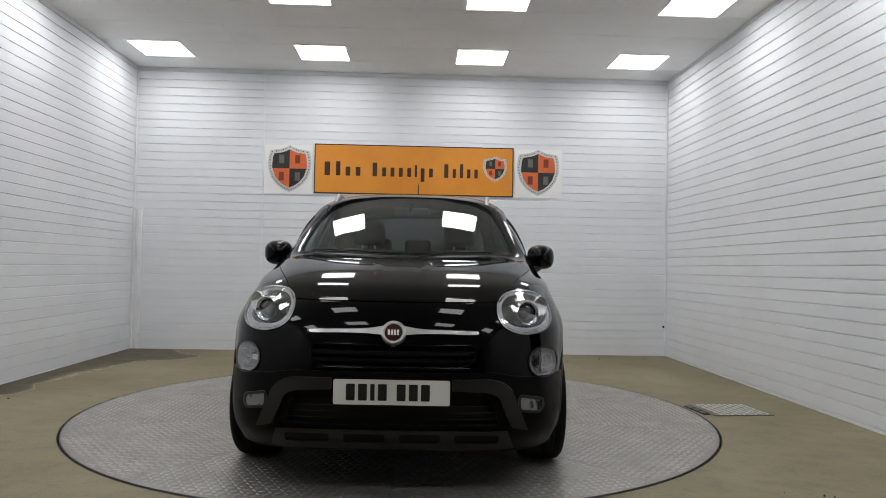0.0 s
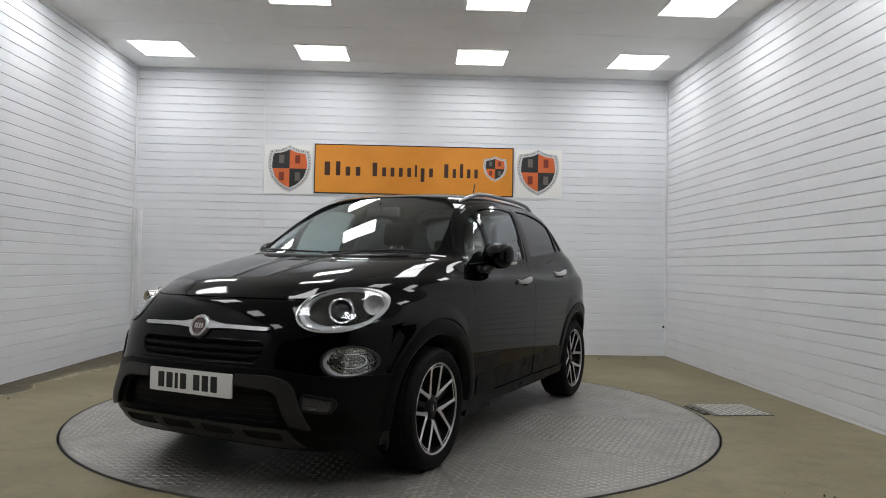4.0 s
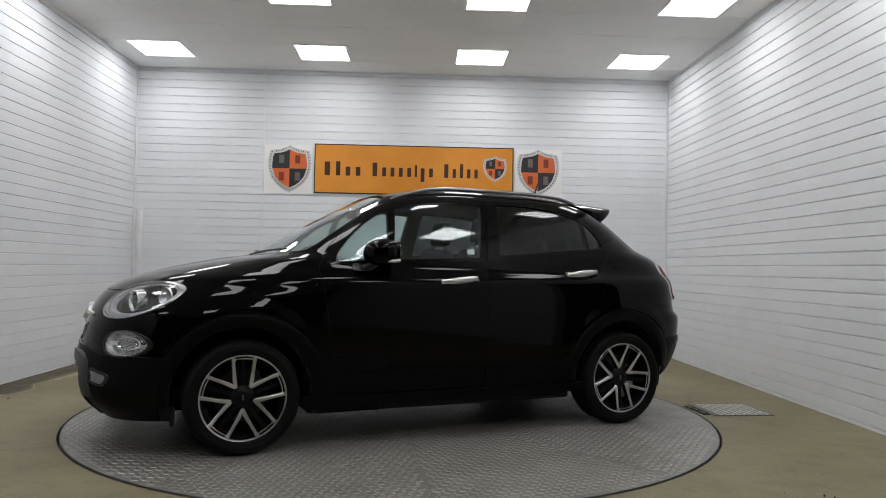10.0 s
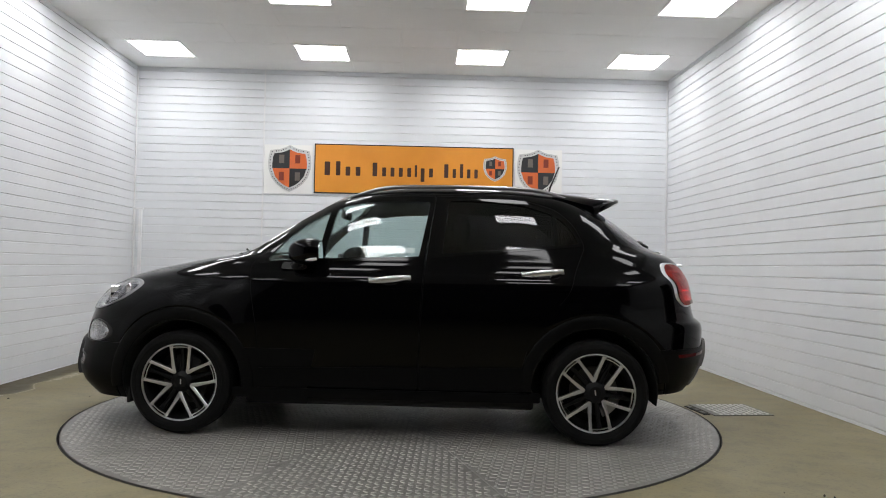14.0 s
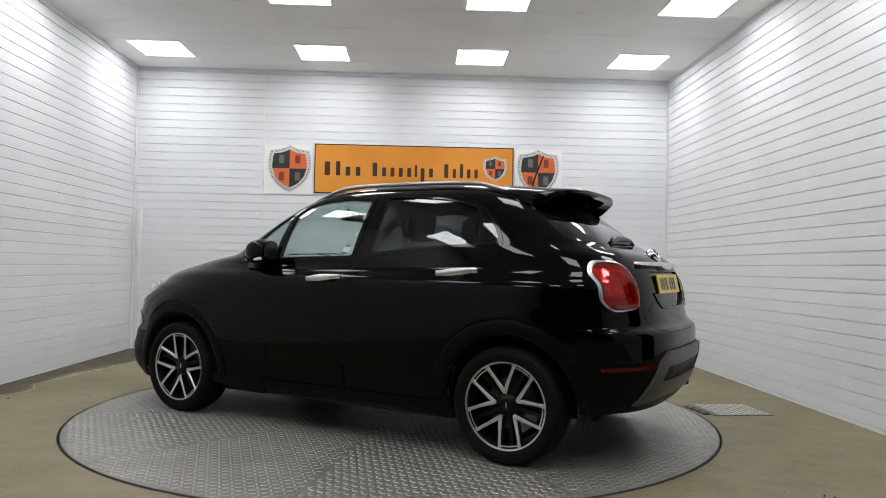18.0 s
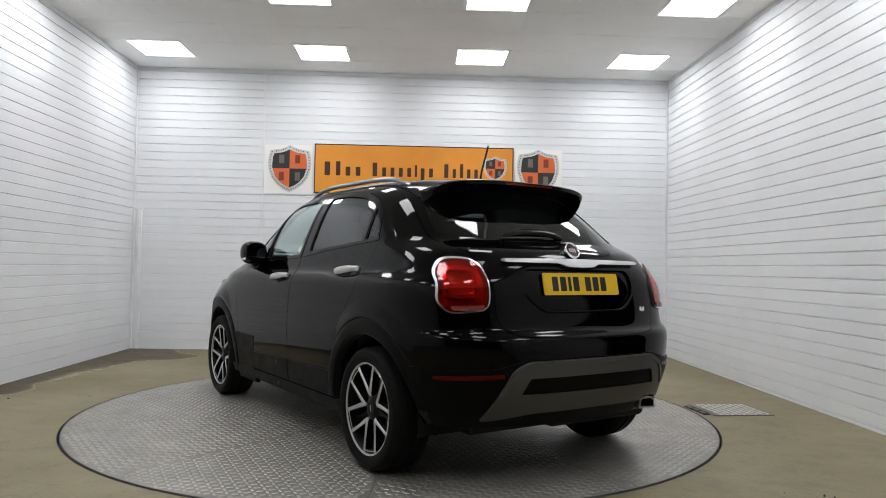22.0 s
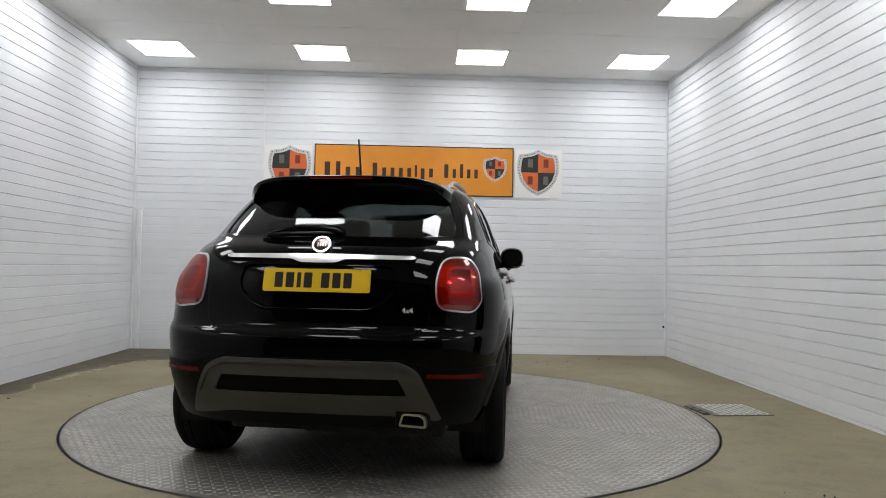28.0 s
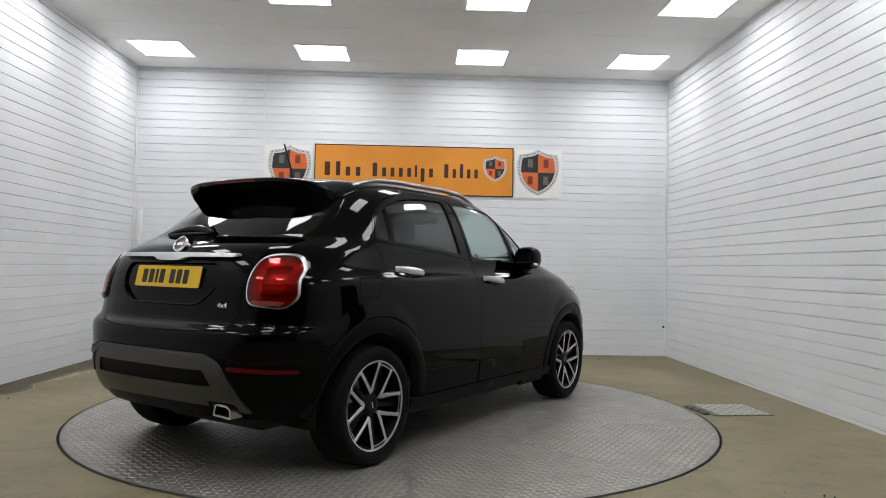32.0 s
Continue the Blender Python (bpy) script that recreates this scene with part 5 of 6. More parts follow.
def build_top(car):
    pane(part("windscreen", finish(carve(*smooth_pane(shrink(SCREEN, -0.006), True, -0.029, -0.024), M["glass"], None), 40), None, car, "clear windscreen"))
    # black band round the edge of the screen, on the inner face
    part("screen_surround", carve(*smooth_pane(shrink(SCREEN, -0.010), True, -0.036, -0.030, (shrink(SCREEN, 0.022),)), M["trim_black"], None), None, car)
    # cowl and wipers
    part("cowl", tube([(1.13 - 0.14 * (y / 0.62) ** 2, y, skin_z(1.13 - 0.14 * (y / 0.62) ** 2, y) - 0.018) for y in np.linspace(-0.62, 0.62, 15)], 0.022, 8), M["trim_black"], car, "", 60)
    for y0, y1 in ((-0.58, -0.02), (0.02, 0.52)):
        pts = []
        for k in range(8):
            y = y0 + (y1 - y0) * k / 7
            x = 1.085 - 0.13 * (y / 0.62) ** 2
            pts.append((x, y, skin_z(x, y) + 0.007))
        w = part("wiper", tube(pts, 0.0065, 6), M["trim_black"], car, "", 60)
        part("wiper_arm", tube([pts[3], (pts[0][0] + 0.06, pts[0][1] * 0.7 + pts[3][1] * 0.3, skin_z(pts[0][0] + 0.06, pts[0][1] * 0.7 + pts[3][1] * 0.3) + 0.004)], 0.007, 6), M["trim_black"], w)
    # roof rails
    for s in (1, -1):
        pts, radii = [], []
        for k in range(29):
            t = k / 28
            x = 0.33 - 1.55 * t
            y = 0.565 - 0.035 * (2 * t - 1) ** 2
            lift = 0.030 * min(1.0, 6 * t, 6 * (1 - t)) - 0.004
            pts.append((x, s * y, skin_z(x, y) + lift))
            radii.append(0.010 + 0.006 * min(1.0, 8 * t, 8 * (1 - t)))
        part("roof_rail", tube(pts, radii, 10, 0.85), M["rail"], car, "satin silver roof rail", 60)
    # aerial
    aerial = part("aerial", tube([(-1.055, 0, skin_z(-1.055, 0)), (-1.075, 0, 1.66), (-1.105, 0, 1.735), (-1.138, 0, 1.812)], [0.008, 0.0065, 0.006, 0.005], 8), M["trim_black"], car, "thin black roof aerial", 60)
    part("aerial_base", lathe([(0.0001, 0.03), (0.012, 0.028), (0.024, 0.012), (0.032, 0.0), (0.0001, -0.004)], 20, Matrix.Translation((-1.05, 0, skin_z(-1.05, 0) - 0.003))), M["trim_black"], aerial, "", 50)
    # roof spoiler
    bm = bmesh.new()
    rows = []
    for k in range(33):
        y = -0.575 + 1.15 * k / 32
        e = abs(y) / 0.575
        drop = 0.047 * e ** 4
        tip = -1.530 + 0.11 * e ** 3 + 0.10 * e ** 12
        zt = 1.548 - drop * 0.9 - 0.03 * e ** 12
        th = 0.032 * e ** 9
        xs = -1.02
        z0 = skin_z(xs, y)
        sect = [(xs, z0 - 0.012), (xs - 0.02, z0 + 0.003)]
        for i in range(1, 7):
            t = i / 7
            x = xs + (tip - xs) * t
            blend = t * t * (3 - 2 * t)
            sect.append((x, max(skin_z(x, y) + 0.006 if t < 0.55 else 0, (z0 + 0.004) * (1 - blend) + (zt + 0.004) * blend)))
        sect += [(tip + 0.010, zt + 0.002), (tip, zt - 0.004), (tip + 0.002, zt - 0.022), (tip + 0.016, zt - 0.027 - th), (tip + 0.07, zt - 0.031 - th), (tip + 0.14, zt - 0.034 - th), (-1.30, zt - 0.030), (-1.15, zt - 0.015)]
        rows.append([bm.verts.new((x, y, z)) for x, z in sect])
    n = len(rows[0])
    for p, q in zip(rows, rows[1:]):
        for j in range(n):
            bm.faces.new((p[j], p[(j + 1) % n], q[(j + 1) % n], q[j]))
    bm.faces.new(rows[0])
    bm.faces.new(rows[-1])
    bmesh.ops.recalc_face_normals(bm, faces=bm.faces)
    spoiler = part("spoiler", bm, M["paint"], car, "gloss black roof spoiler", 35)
    bm = bmesh.new()
    rows = []
    for k in range(17):
        y = -0.17 + 0.34 * k / 16
        tip, zt = -1.530 + 0.13 * (abs(y) / 0.575) ** 3, 1.548
        rows.append([bm.verts.new((x, y, z)) for x, z in ((tip - 0.002, zt - 0.010), (tip - 0.001, zt - 0.020), (tip + 0.01, zt - 0.020), (tip + 0.01, zt - 0.010))])
    for p, q in zip(rows, rows[1:]):
        for j in range(4):
            bm.faces.new((p[j], p[(j + 1) % 4], q[(j + 1) % 4], q[j]))
    bm.faces.new(rows[0])
    bm.faces.new(rows[-1])
    bmesh.ops.recalc_face_normals(bm, faces=bm.faces)
    part("brake_light", bm, M["red_dark"], spoiler, "dark red high-level brake light")


def build_mirrors(doors):
    for door, s in zip(doors, (1, -1)):
        mirror = new("mirror")
        mirror.parent = door
        bm = bmesh.new()
        # housing: a rounded shell, flat at the back
        rows = []
        for i in range(15):
            t = i / 14
            a = t * math.pi * 0.72
            r = math.sin(a) ** 0.8 if a > 0 else 0.0
            x = 0.610 - 0.200 * (1 - math.cos(a)) / (1 - math.cos(math.pi * 0.72))
            rows.append([bm.verts.new((x, s * (0.885 + 0.012 * t + max(r, 0.02) * 0.092 * math.copysign(abs(math.cos(b)) ** 0.75, math.cos(b))), 1.137 + 0.01 * t + max(r, 0.02) * 0.083 * math.copysign(abs(math.sin(b)) ** 0.75, math.sin(b)))) for b in [2 * math.pi * k / 28 for k in range(28)]])
        for p, q in zip(rows, rows[1:]):
            for k in range(28):
                bm.faces.new((p[k], p[(k + 1) % 28], q[(k + 1) % 28], q[k]))
        bm.faces.new(rows[0])
        bm.faces.new(rows[-1])
        bmesh.ops.recalc_face_normals(bm, faces=bm.faces)
        part("housing", bm, M["paint"], mirror, "gloss black mirror housing", 45)
        out = ellipse(0.897, 1.147, 0.068, 0.060, 32, 2.6)
        part("mirror_glass", end_prism([(s * a, b) for a, b in out], 0.408, 0.406), M["mirror"], mirror, "mirror glass")
        part("indicator", tube([(0.485, s * 0.968, 1.092), (0.448, s * 0.983, 1.095), (0.415, s * 0.981, 1.100)], [0.006, 0.011, 0.009], 8, 0.9), M["frame"], mirror, "pale indicator strip", 60)
        part("stalk", tube([(0.60, s * 0.800, 1.045), (0.575, s * 0.835, 1.052), (0.545, s * 0.872, 1.075), (0.52, s * 0.89, 1.10)], [0.036, 0.032, 0.030, 0.038], 14, 0.75), M["trim_black"], mirror, "", 60)
        part("foot", side_foot(s), M["trim_black"], mirror)


def side_foot(s):
    out = rounded([(0.67, 1.036), (0.53, 1.030), (0.50, 1.048), (0.53, 1.072), (0.66, 1.080)], 0.018, 3)
    me = carve(slab(-0.01, 0.012, 1.0, 1.11, *LEFT), [("INTERSECT", side_prism(out, 0.2, 1.2))], M["trim_black"])
    return me if s > 0 else mirrored(me)


def build_cabin(car):
    dash = new("dashboard")
    dash.parent = car
    bm = bmesh.new()
    rows = []
    for y in np.linspace(-0.70, 0.70, 15):
        bulge = 0.02 * math.cos(y * 2)
        rows.append([bm.verts.new((x, y, z)) for x, z in ((0.98, 0.62), (0.98, 1.060), (0.88, 1.078 + bulge), (0.70, 1.070 + bulge), (0.60, 1.035 + bulge), (0.56, 0.97), (0.58, 0.85), (0.66, 0.62))])
    for p, q in zip(rows, rows[1:]):
        for j in range(8):
            bm.faces.new((p[j], p[(j + 1) % 8], q[(j + 1) % 8], q[j]))
    bm.faces.new(rows[0])
    bm.faces.new(rows[-1])
    bmesh.ops.recalc_face_normals(bm, faces=bm.faces)
    part("dash_body", bm, M["cabin"], dash, "", 40)
    part("instrument_hood", lathe([(0.0001, 0.06), (0.10, 0.05), (0.15, 0.0), (0.15, -0.06), (0.0001, -0.06)], 28, Matrix.Translation((0.64, -0.36, 1.075)) @ Matrix.Diagonal((0.8, 1.15, 0.8, 1))), M["cabin"], dash, "", 50)
    wheel = new("steering_wheel")
    wheel.parent = car
    wheel.matrix_basis = pose(0.46, -0.36, 0.985, 0, -66, 0)
    ring = [(0.172 + 0.016 * math.cos(2 * math.pi * k / 10), 0.016 * math.sin(2 * math.pi * k / 10)) for k in range(10)]
    part("wheel_rim", lathe(ring, 48), M["cabin"], wheel, "", 60)
    part("wheel_hub", lathe([(0.0001, 0.02), (0.06, 0.016), (0.075, 0.0), (0.07, -0.04), (0.0001, -0.04)], 28), M["cabin"], wheel, "", 50)
    part("wheel_spokes", box(-0.02, 0.02, -0.17, 0.17, -0.012, 0.004, 0.006), M["satin"], wheel)
    for y in (0.37, -0.37):
        seat = new("front_seat")
        seat.parent = car
        part("cushion", box(-0.28, 0.25, y - 0.25, y + 0.25, 0.42, 0.62, 0.06, 4), M["seat"], seat, "", 60)
        bm = box(-0.07, 0.07, y - 0.24, y + 0.24, 0.0, 0.66, 0.06, 4)
        bmesh.ops.transform(bm, matrix=Matrix.Translation((-0.24, 0, 0.56)) @ pose(0, 0, 0, 0, -15, 0), verts=bm.verts)
        part("backrest", bm, M["seat"], seat, "", 60)
        bm = box(-0.05, 0.05, y - 0.13, y + 0.13, 0.0, 0.20, 0.05, 4)
        bmesh.ops.transform(bm, matrix=Matrix.Translation((-0.415, 0, 1.225)) @ pose(0, 0, 0, 0, -10, 0), verts=bm.verts)
        part("headrest", bm, M["seat"], seat, "", 60)
        for d in (-0.05, 0.05):
            part("headrest_post", tube([(-0.40, y + d, 1.16), (-0.42, y + d, 1.25)], 0.007, 8), M["satin"], seat)
    bench = new("rear_seat")
    bench.parent = car
    part("cushion", box(-1.10, -0.62, -0.62, 0.62, 0.46, 0.68, 0.06, 4), M["seat"], bench, "", 60)
    bm = box(-0.07, 0.07, -0.62, 0.62, 0.0, 0.60, 0.05, 4)
    bmesh.ops.transform(bm, matrix=Matrix.Translation((-1.08, 0, 0.60)) @ pose(0, 0, 0, 0, -20, 0), verts=bm.verts)
    part("backrest", bm, M["seat"], bench, "", 60)
    for y in (-0.36, 0.0, 0.36):
        bm = box(-0.045, 0.045, y - 0.12, y + 0.12, 0.0, 0.15, 0.04, 4)
        bmesh.ops.transform(bm, matrix=Matrix.Translation((-1.31, 0, 1.165)), verts=bm.verts)
        part("headrest", bm, M["seat"], bench, "", 60)
    part("parcel_shelf", box(-1.72, -1.28, -0.60, 0.60, 1.095, 1.115, 0.008), M["cabin"], car)
    part("console", box(-0.20, 0.60, -0.10, 0.10, 0.38, 0.70, 0.04, 3), M["cabin"], car)
    glass = new("rear_view_mirror")
    glass.parent = car
    part("mirror_housing", box(0.40, 0.44, -0.13, 0.13, 1.40, 1.47, 0.02, 3), M["cabin"], glass, "", 60)
    part("mirror_stem", tube([(0.435, 0, 1.45), (0.46, 0, 1.495)], 0.012, 8), M["cabin"], glass)
    # floor pan and running gear that shows under the car
    part("floor_pan", box(-1.70, 1.75, -0.52, 0.52, 0.215, 0.36, 0.03), M["under"], car)
    part("under_tray", box(-0.92, 0.90, -0.765, 0.765, 0.182, 0.30, 0.02), M["under"], car)
    for x in (WHEEL_X, -WHEEL_X):
        part("axle", tube([(x, -0.70, HUB_Z - 0.03), (x, 0.70, HUB_Z - 0.03)], 0.04, 10), M["under"], car, "", 60)
    for sx in (1, -1):
        for y0, y1, cap in ((0.50, 0.80, 0.497), (-0.80, -0.50, -0.503)):
            bm = bmesh.new()
            ring = ring_outline(sx * WHEEL_X, HUB_Z, WELL_R - 0.0005, radians(-12), radians(192)) + ring_outline(sx * WHEEL_X, HUB_Z, WELL_R - 0.0045, radians(192), radians(-12))
            add_prism(bm, ring, y0, y1, SIDE)
            add_prism(bm, ring_outline(sx * WHEEL_X, HUB_Z, WELL_R - 0.001, radians(-12), radians(192)), cap, cap + 0.006, SIDE)
            part("wheel_liner", bm, M["well"], car)
    for s in (1, -1):
        part("mud_flap", box(1.635, 1.660, s * 0.76 - 0.035, s * 0.76 + 0.035, 0.165, 0.27, 0.01), M["well"], car)


# ---------------- floor, turntable, signs ----------------
def tread_bars(keep, pitch=0.041, length=0.042, width=0.018, height=0.0024):
    """Raised bars of tread plate, crosswise by turns, where keep(x, y) is true; all in one mesh."""
    verts, faces = [], []
    n = int(2.4 / pitch)
    for i in range(-n, n + 1):
        for j in range(-n, n + 1):
            x, y = i * pitch, j * pitch
            if not keep(x, y):
                continue
            a = math.pi / 4 if (i + j) % 2 == 0 else -math.pi / 4
            c, s = math.cos(a), math.sin(a)
            k = len(verts)
            for g, h in ((1.0, 0.0), (0.80, 0.72), (0.46, 1.0)):
                for u, v in ((-0.5, 0), (-0.28, -0.5), (0.28, -0.5), (0.5, 0), (0.28, 0.5), (-0.28, 0.5)):
                    u, v = u * length * (0.4 + 0.6 * g), v * width * g
                    verts.append((x + c * u - s * v, y + s * u + c * v, h * height))
            for r in (0, 6):
                faces += [(k + r + q, k + r + (q + 1) % 6, k + r + 6 + (q + 1) % 6, k + r + 6 + q) for q in range(6)]
            faces.append(tuple(range(k + 12, k + 18)))
    return verts, faces


RADIUS = 2.232


def build_floor():
    # the floor with its round pit
    bm = bmesh.new()
    pit = RADIUS + 0.016
    ring0 = [(pit * math.cos(2 * math.pi * k / 160), CENTRE_Y + pit * math.sin(2 * math.pi * k / 160)) for k in range(160)]
    top, low = -0.004, -0.20
    outer = []
    x0, x1, y0, y1 = XL - 0.16, XR + 0.16, YDARK - 0.15, YB + 0.16
    for px, py in ring0:
        t = min(((x1 if px > 0 else x0) / px) if abs(px) > 1e-9 else 1e9, ((y1 if py > 0 else y0) / py) if abs(py) > 1e-9 else 1e9)
        outer.append((px * t, py * t))
    a = [bm.verts.new((x, y, top)) for x, y in ring0]
    b = [bm.verts.new((x, y, top)) for x, y in outer]
    c = [bm.verts.new((x, y, low)) for x, y in ring0]
    for k in range(160):
        j = (k + 1) % 160
        bm.faces.new((a[k], b[k], b[j], a[j]))
        bm.faces.new((c[k], a[k], a[j], c[j]))
        p, q = b[k].co, b[j].co
        if abs(p.x - q.x) > 1e-6 and abs(p.y - q.y) > 1e-6:
            v = bm.verts.new((x1 if p.x + q.x > 0 else x0, y1 if p.y + q.y > 0 else y0, top))
            bm.faces.new((b[k], v, b[j]))
    bm.faces.new(c)
    bmesh.ops.recalc_face_normals(bm, faces=bm.faces)
    tagged(part("floor", bm, M["concrete"]), "bare beige concrete floor with a damp patch by the wall", "floor", kind="structure")
    part("pit_lining", lathe([(pit - 0.0003, -0.0045), (pit - 0.0003, -0.19), (pit - 0.006, -0.19), (pit - 0.006, -0.006)], 160, Matrix.Translation((0, CENTRE_Y, 0))), M["gap"], bpy.data.objects["floor"])

    table = new("turntable")
    tagged(table, "round steel tread-plate turntable, level with the floor", "turntable")
    part("drum", lathe([(0.0001, -0.02), (RADIUS - 0.003, -0.02), (RADIUS - 0.003, -0.18), (0.0001, -0.18)], 120), M["gap"], table)
    part("rim_band", lathe([(RADIUS - 0.004, -0.0006), (RADIUS, -0.0006), (RADIUS, -0.10), (RADIUS - 0.004, -0.10)], 160), M["hatch"], table)
    wedge = radians(36)
    pts = [(0.0, 0.0)] + [((RADIUS - 0.0045) * math.cos(-wedge / 2 + wedge * k / 16), (RADIUS - 0.0045) * math.sin(-wedge / 2 + wedge * k / 16)) for k in range(17)]
    plate_out = shrink(pts, 0.0012)
    base = mesh_of("plate", prism(plate_out, -0.014, -0.0018), M["tread"])

    def keep(x, y):
        r = math.hypot(x, y)
        return 0.06 < r < RADIUS - 0.022 and x > 0 and abs(math.atan2(y, x)) < wedge / 2 - 0.014 / max(r, 0.05)
    v, f = tread_bars(keep)
    bars = bpy.data.meshes.new("tread")
    bars.from_pydata([(x, y, z - 0.0018) for x, y, z in v], [], f)
    bars.materials.append(M["tread_bar"])
    bars.update()
    for k in range(10):
        ob = part("plate", base, None, table)
        ob.matrix_basis = pose(0, 0, 0, 0, 0, 20 + 36 * k)
        tb = part("tread", bars, None, ob)
        tb["kind"] = "stuff"
    return table


def build_hatch():
    hatch = new("floor_hatch")
    tagged(hatch, "small bright tread-plate hatch cover let into the concrete floor", "hatch cover")
    hatch.matrix_basis = pose(2.575, 0.165, 0, 0, 0, 5)
    part("cover", box(-0.245, 0.225, -0.215, 0.215, -0.012, 0.002, 0.002), M["hatch"], hatch)
    v, f = tread_bars(lambda x, y: -0.225 < x < 0.205 and abs(y) < 0.198, 0.046, 0.046, 0.024, 0.004)
    me = bpy.data.meshes.new("tread")
    me.from_pydata([(x, y, z + 0.002) for x, y, z in v], [], f)
    me.materials.append(M["hatch_bar"])
    me.update()
    part("tread", me, None, hatch)["kind"] = "stuff"
    hinge = part("hinge", box(-0.31, -0.262, -0.17, 0.16, -0.012, 0.0015, 0.001), M["gap"], hatch, "black steel hinge strip")
    for y in (-0.13, -0.03, 0.07):
        part("knuckle", box(-0.302, -0.272, y, y + 0.06, 0.0, 0.006, 0.002), M["hatch"], hinge)


def build_debris():
    """Loose grit on the floor."""
    bm = bmesh.new()
    rnd = random.Random(4)
    spots = [(1.50, 2.85), (2.31, 3.19), (2.39, 3.0), (2.71, 3.18), (1.88, 2.94)]
    spots += [(rnd.uniform(0.6, 3.1), rnd.uniform(2.5, 3.5)) for _ in range(7)]
    spots += [(rnd.uniform(1.6, 2.9), rnd.uniform(-3.2, -1.9)) for _ in range(70)]
    spots += [(rnd.uniform(-3.2, -2.4), rnd.uniform(-2.5, 0.5)) for _ in range(5)]
    for x, y in spots:
        if math.hypot(x, y) < 2.3:
            continue
        r = rnd.uniform(0.003, 0.009)
        m = Matrix.Translation((x, y, -0.003 + r * 0.3)) @ pose(0, 0, 0, rnd.uniform(0, 360), rnd.uniform(0, 360), rnd.uniform(0, 360)) @ Matrix.Diagonal((1.4, 1.0, 0.6, 1))
        bmesh.ops.create_icosphere(bm, subdivisions=1, radius=r, matrix=m)
    tagged(part("floor_grit", bm, M["pebble"]), "scattered dark grit and crumbs on the concrete floor", "grit", kind="stuff")


WALL_FACE = YB - 0.0005


def on_wall(outline, thick, lift=0.0):
    """An outline in (x, z) as a slab on the back wall."""
    return prism(outline, -(WALL_FACE - lift), -(WALL_FACE - lift) + thick, Matrix(((1, 0, 0, 0), (0, 0, -1, 0), (0, 1, 0, 0), (0, 0, 0, 1))))


def shield_outline(cx, cz, w, h):
    half_side = [(0.0, 0.50), (0.10, 0.455), (0.22, 0.415), (0.34, 0.400), (0.45, 0.385), (0.485, 0.26), (0.50, 0.12), (0.485, -0.02), (0.42, -0.20), (0.30, -0.34), (0.16, -0.435), (0.0, -0.50)]
    pts = half_side + [(-a, b) for a, b in reversed(half_side[1:-1])]
    return [(cx + a * w, cz + b * h) for a, b in pts][::-1]


def add_shield(parent, cx, cz, w, h, lift):
    """A quartered shield with a chain-patterned silver edge; the letters on it are plain bars."""
    part("shield_edge", on_wall(shield_outline(cx, cz, w, h), 0.006, lift), M["silver_edge"], parent, "silver chain-patterned edge")
    links = bmesh.new()
    ring = shield_outline(cx, cz, w * 0.91, h * 0.92)
    dense = []
    for k in range(len(ring)):
        p, q = Vector(ring[k]), Vector(ring[(k + 1) % len(ring)])
        m = max(1, int((q - p).length / (0.052 * w)))
        dense += [p.lerp(q, i / m) for i in range(m)]
    for p in dense:
        r = 0.016 * w
        add_prism(links, [(p.x - r, p.y), (p.x, p.y - r), (p.x + r, p.y), (p.x, p.y + r)], -(WALL_FACE - lift) + 0.0055, -(WALL_FACE - lift) + 0.0075, Matrix(((1, 0, 0, 0), (0, 0, -1, 0), (0, 1, 0, 0), (0, 0, 0, 1))))
    part("chain_links", links, M["print_black"], parent)["kind"] = "stuff"
    inner = shield_outline(cx, cz, w * 0.80, h * 0.82)
    for sx in (-1, 1):
        for sz in (-1, 1):
            quad = []
            for x, z in inner:
                if (x - cx) * sx >= -1e-6 and (z - cz - 0.0) * sz >= -1e-6:
                    quad.append((x, z))
            quad.sort(key=lambda p: math.atan2(p[1] - cz, p[0] - cx) % (2 * math.pi) if not (sx > 0 and sz < 0) else math.atan2(p[1] - cz, p[0] - cx))
            xe = max((abs(x - cx) for x, z in inner if abs(z - cz) < 0.13 * h), default=0.4 * w)
            quad = [(cx, cz)] + quad
            ends = [(cx + sx * xe, cz), (cx, cz + sz * 0.41 * h)]
            quad = [quad[0], ends[0] if sx * sz > 0 else ends[1]] + quad[1:] + [ends[1] if sx * sz > 0 else ends[0]]
            clean = []
            for p in quad:
                if not clean or (abs(p[0] - clean[-1][0]) + abs(p[1] - clean[-1][1])) > 0.004 * w:
                    clean.append(p)
            if abs(clean[0][0] - clean[-1][0]) + abs(clean[0][1] - clean[-1][1]) < 0.004 * w:
                clean.pop()
            dark = sx * sz < 0
            part("quarter", on_wall(clean, 0.0085, lift), M["print_black" if dark else "print_orange"], parent, "glossy black quarter" if dark else "orange quarter")
            bw, bh = 0.058 * w, 0.090 * h
            bx, bz = cx + sx * 0.185 * w, cz + sz * (0.20 if sz > 0 else 0.17) * h
            part("letter_bar", on_wall([(bx - bw, bz - bh), (bx + bw, bz - bh), (bx + bw, bz + bh), (bx - bw, bz + bh)], 0.0095, lift), M["letter_pale" if dark else "letter_red"], parent)


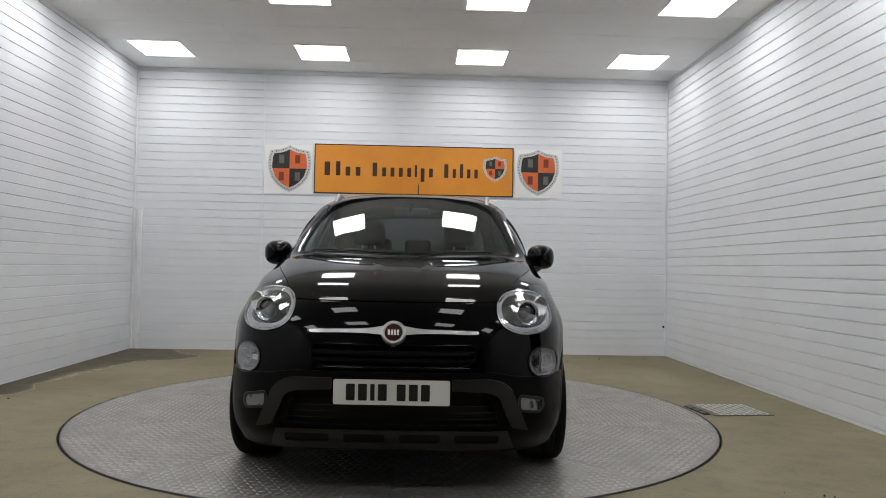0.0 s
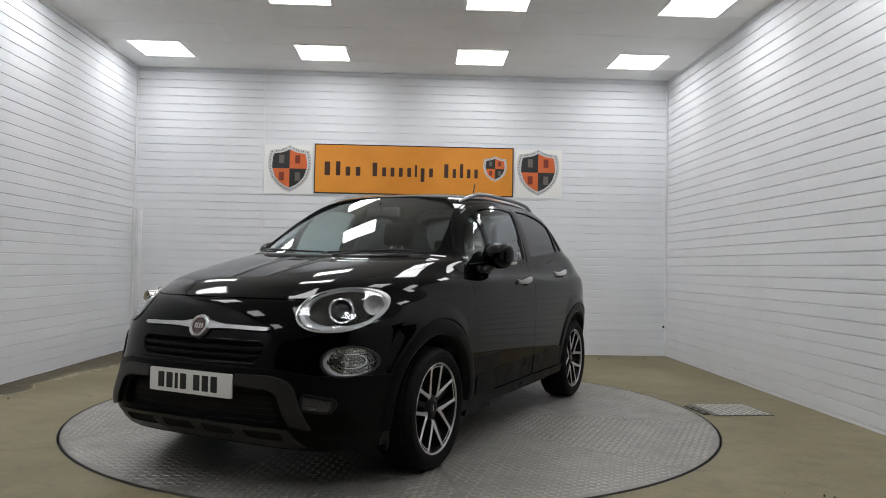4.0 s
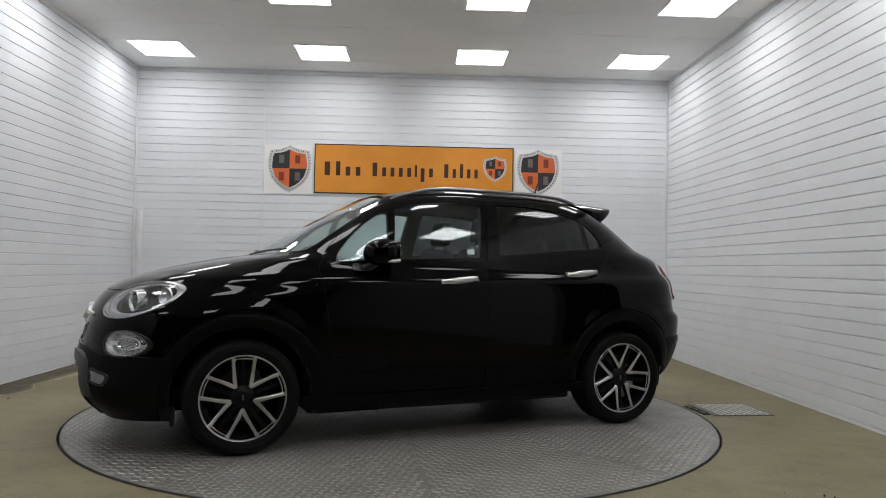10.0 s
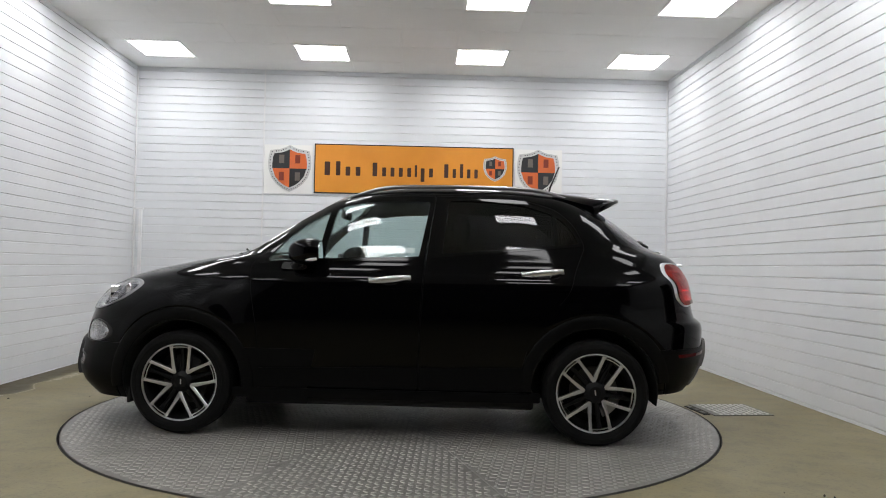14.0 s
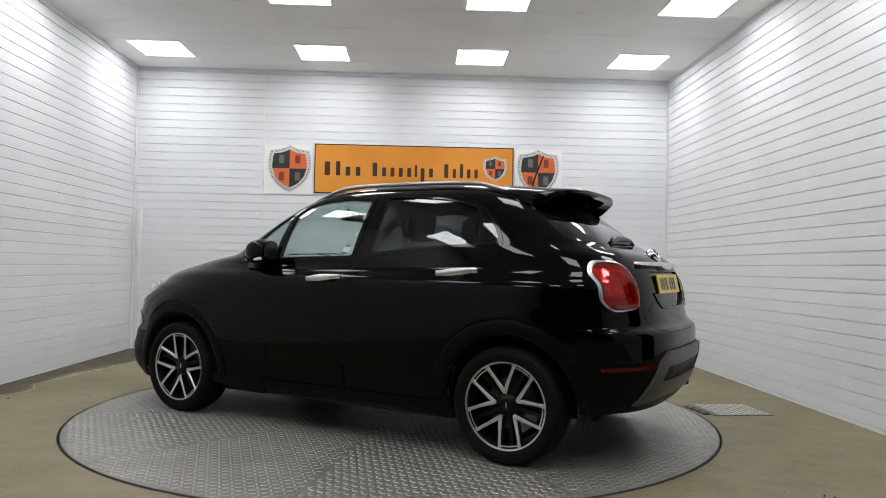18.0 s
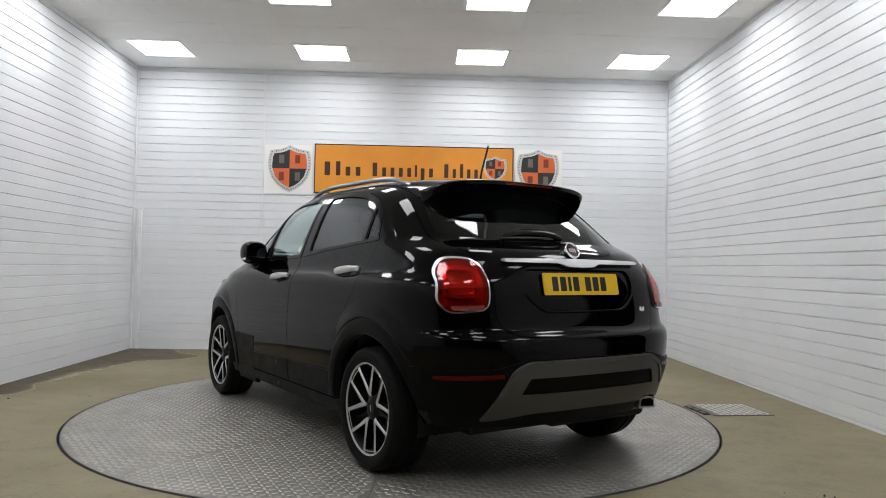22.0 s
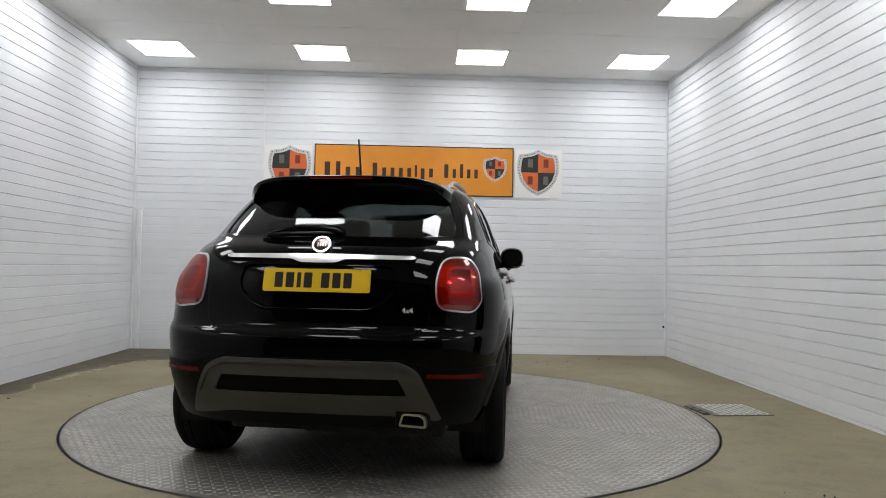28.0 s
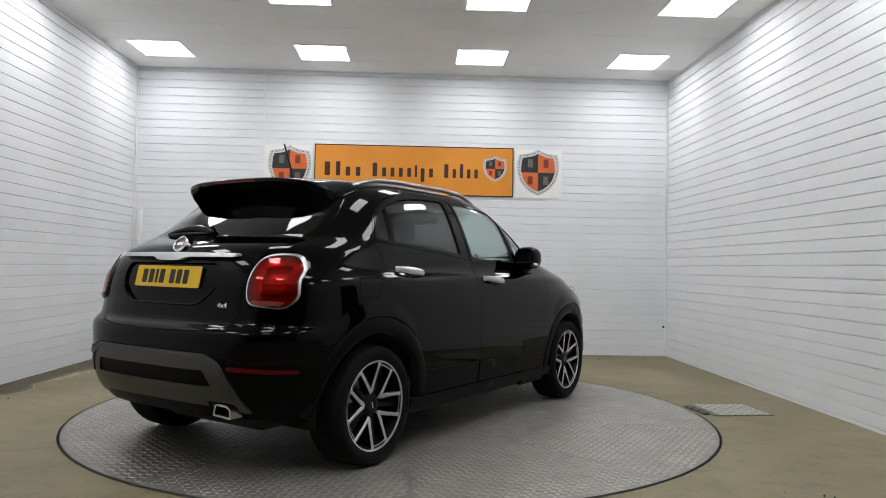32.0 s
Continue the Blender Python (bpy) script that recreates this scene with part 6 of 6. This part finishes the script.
def build_signs():
    board = new("banner_sign")
    tagged(board, "orange banner sign with a black border on the clad back wall", "sign")
    z0, z1, xa, xb = 1.958, 2.578, -1.192, 1.300
    part("border", on_wall([(xa, z0), (xb, z0), (xb, z1), (xa, z1)], 0.016), M["ink"], board, "black edge")
    part("face", on_wall([(xa + 0.014, z0 + 0.014), (xb - 0.014, z0 + 0.014), (xb - 0.014, z1 - 0.014), (xa + 0.014, z1 - 0.014)], 0.019), M["orange"], board, "orange face")
    # three words as plain bars: letter heights c(ap), x, a(scender), d(escender)
    foot = 2.185
    heights_of = {"c": 0.170, "a": 0.176, "x": 0.112, "d": 0.112, "i": 0.150}
    for word, xa, xb in (("caxx", -1.103, -0.585), ("cxxxxidx", -0.500, 0.316), ("cxaxx", 0.400, 0.876)):
        unit = (xb - xa) / sum({"c": 1.2, "a": 0.95, "i": 0.6}.get(h, 1.0) for h in word)
        x = xa
        for h in word:
            w = unit * {"c": 1.2, "a": 0.95, "i": 0.6}.get(h, 1.0)
            lo, hi = foot - (0.058 if h == "d" else 0.0), foot + heights_of[h]
            m = 0.27 * w
            part("letter_bar", on_wall(rounded([(x + m, lo), (x + w - m, lo), (x + w - m, hi), (x + m, hi)], 0.008, 2), 0.0205), M["letter_ink"], board)
            x += w
    add_shield(board, 1.068, 2.310, 0.300, 0.320, 0.014)
    for cx, cz, xa, xb, z0, z1 in ((-1.497, 2.258, -1.812, -1.215, 1.940, 2.552), (1.612, 2.276, 1.318, 1.915, 1.957, 2.566)):
        sign = new("shield_sign")
        tagged(sign, "white square sign with a black and orange quartered shield", "sign", "shield signs")
        part("backing", on_wall([(xa, z0), (xb, z0), (xb, z1), (xa, z1)], 0.010), M["board_white"], sign, "white board")
        add_shield(sign, cx, cz, 0.535, 0.582, 0.0095)


def build_trunking():
    duct = new("cable_trunking")
    tagged(duct, "white plastic trunking strips in the corner of the clad walls", "trunking")
    part("strip", box(XL + 0.002, XL + 0.022, YB - 0.022, YB - 0.0005, -0.004, 1.712, 0.003), M["trunking"], duct)
    part("strip", box(XL + 0.066, XL + 0.108, YB - 0.020, YB - 0.0005, -0.004, 1.712, 0.004), M["trunking"], duct)
    part("cap", box(XL + 0.002, XL + 0.125, YB - 0.024, YB - 0.0005, 1.7125, 1.728, 0.003), M["trunking"], duct)
    for k, (x, w) in enumerate(((XL + 0.0005, 0.016), (XR - 0.0165, 0.016))):
        tagged(part("trim", box(x, x + w, YB - 0.0165, YB - 0.0005, 1.735 if k == 0 else -0.004, HC - 0.001, 0.003), M["trunking"]), "white corner bead between the clad walls", "trim", kind="structure")
    tagged(part("trim", box(-1.834, -1.816, YB - 0.005, YB - 0.0004, -0.004, HC - 0.001, 0.002), M["trunking"]), "white joint strip on the clad back wall", "trim", kind="structure")


def build_bracket():
    clip = part("wall_bracket", box(XR - 0.040, XR - 0.018, YB - 0.020, YB - 0.001, 0.352, 0.376, 0.004), M["under"])
    tagged(clip, "small dark metal bracket in the corner of the clad walls", "bracket")


walls = build_room()
build_lights()
table = build_floor()
build_hatch()
build_signs()
build_trunking()
build_bracket()
build_debris()
car = build_car()
build_boards(*walls)


def motions():
    rows_car, rows_table = [], []
    for k in range(0, 33):
        a = TURN_START + TURN_RATE * k
        spin = pose(0, CENTRE_Y, 0, 0, 0, a)
        rows_car.append((float(k), spin @ Matrix.Translation(CAR_OFF)))
        rows_table.append((float(k), spin))
    walk(car, rows_car)
    walk(table, rows_table)


motions()
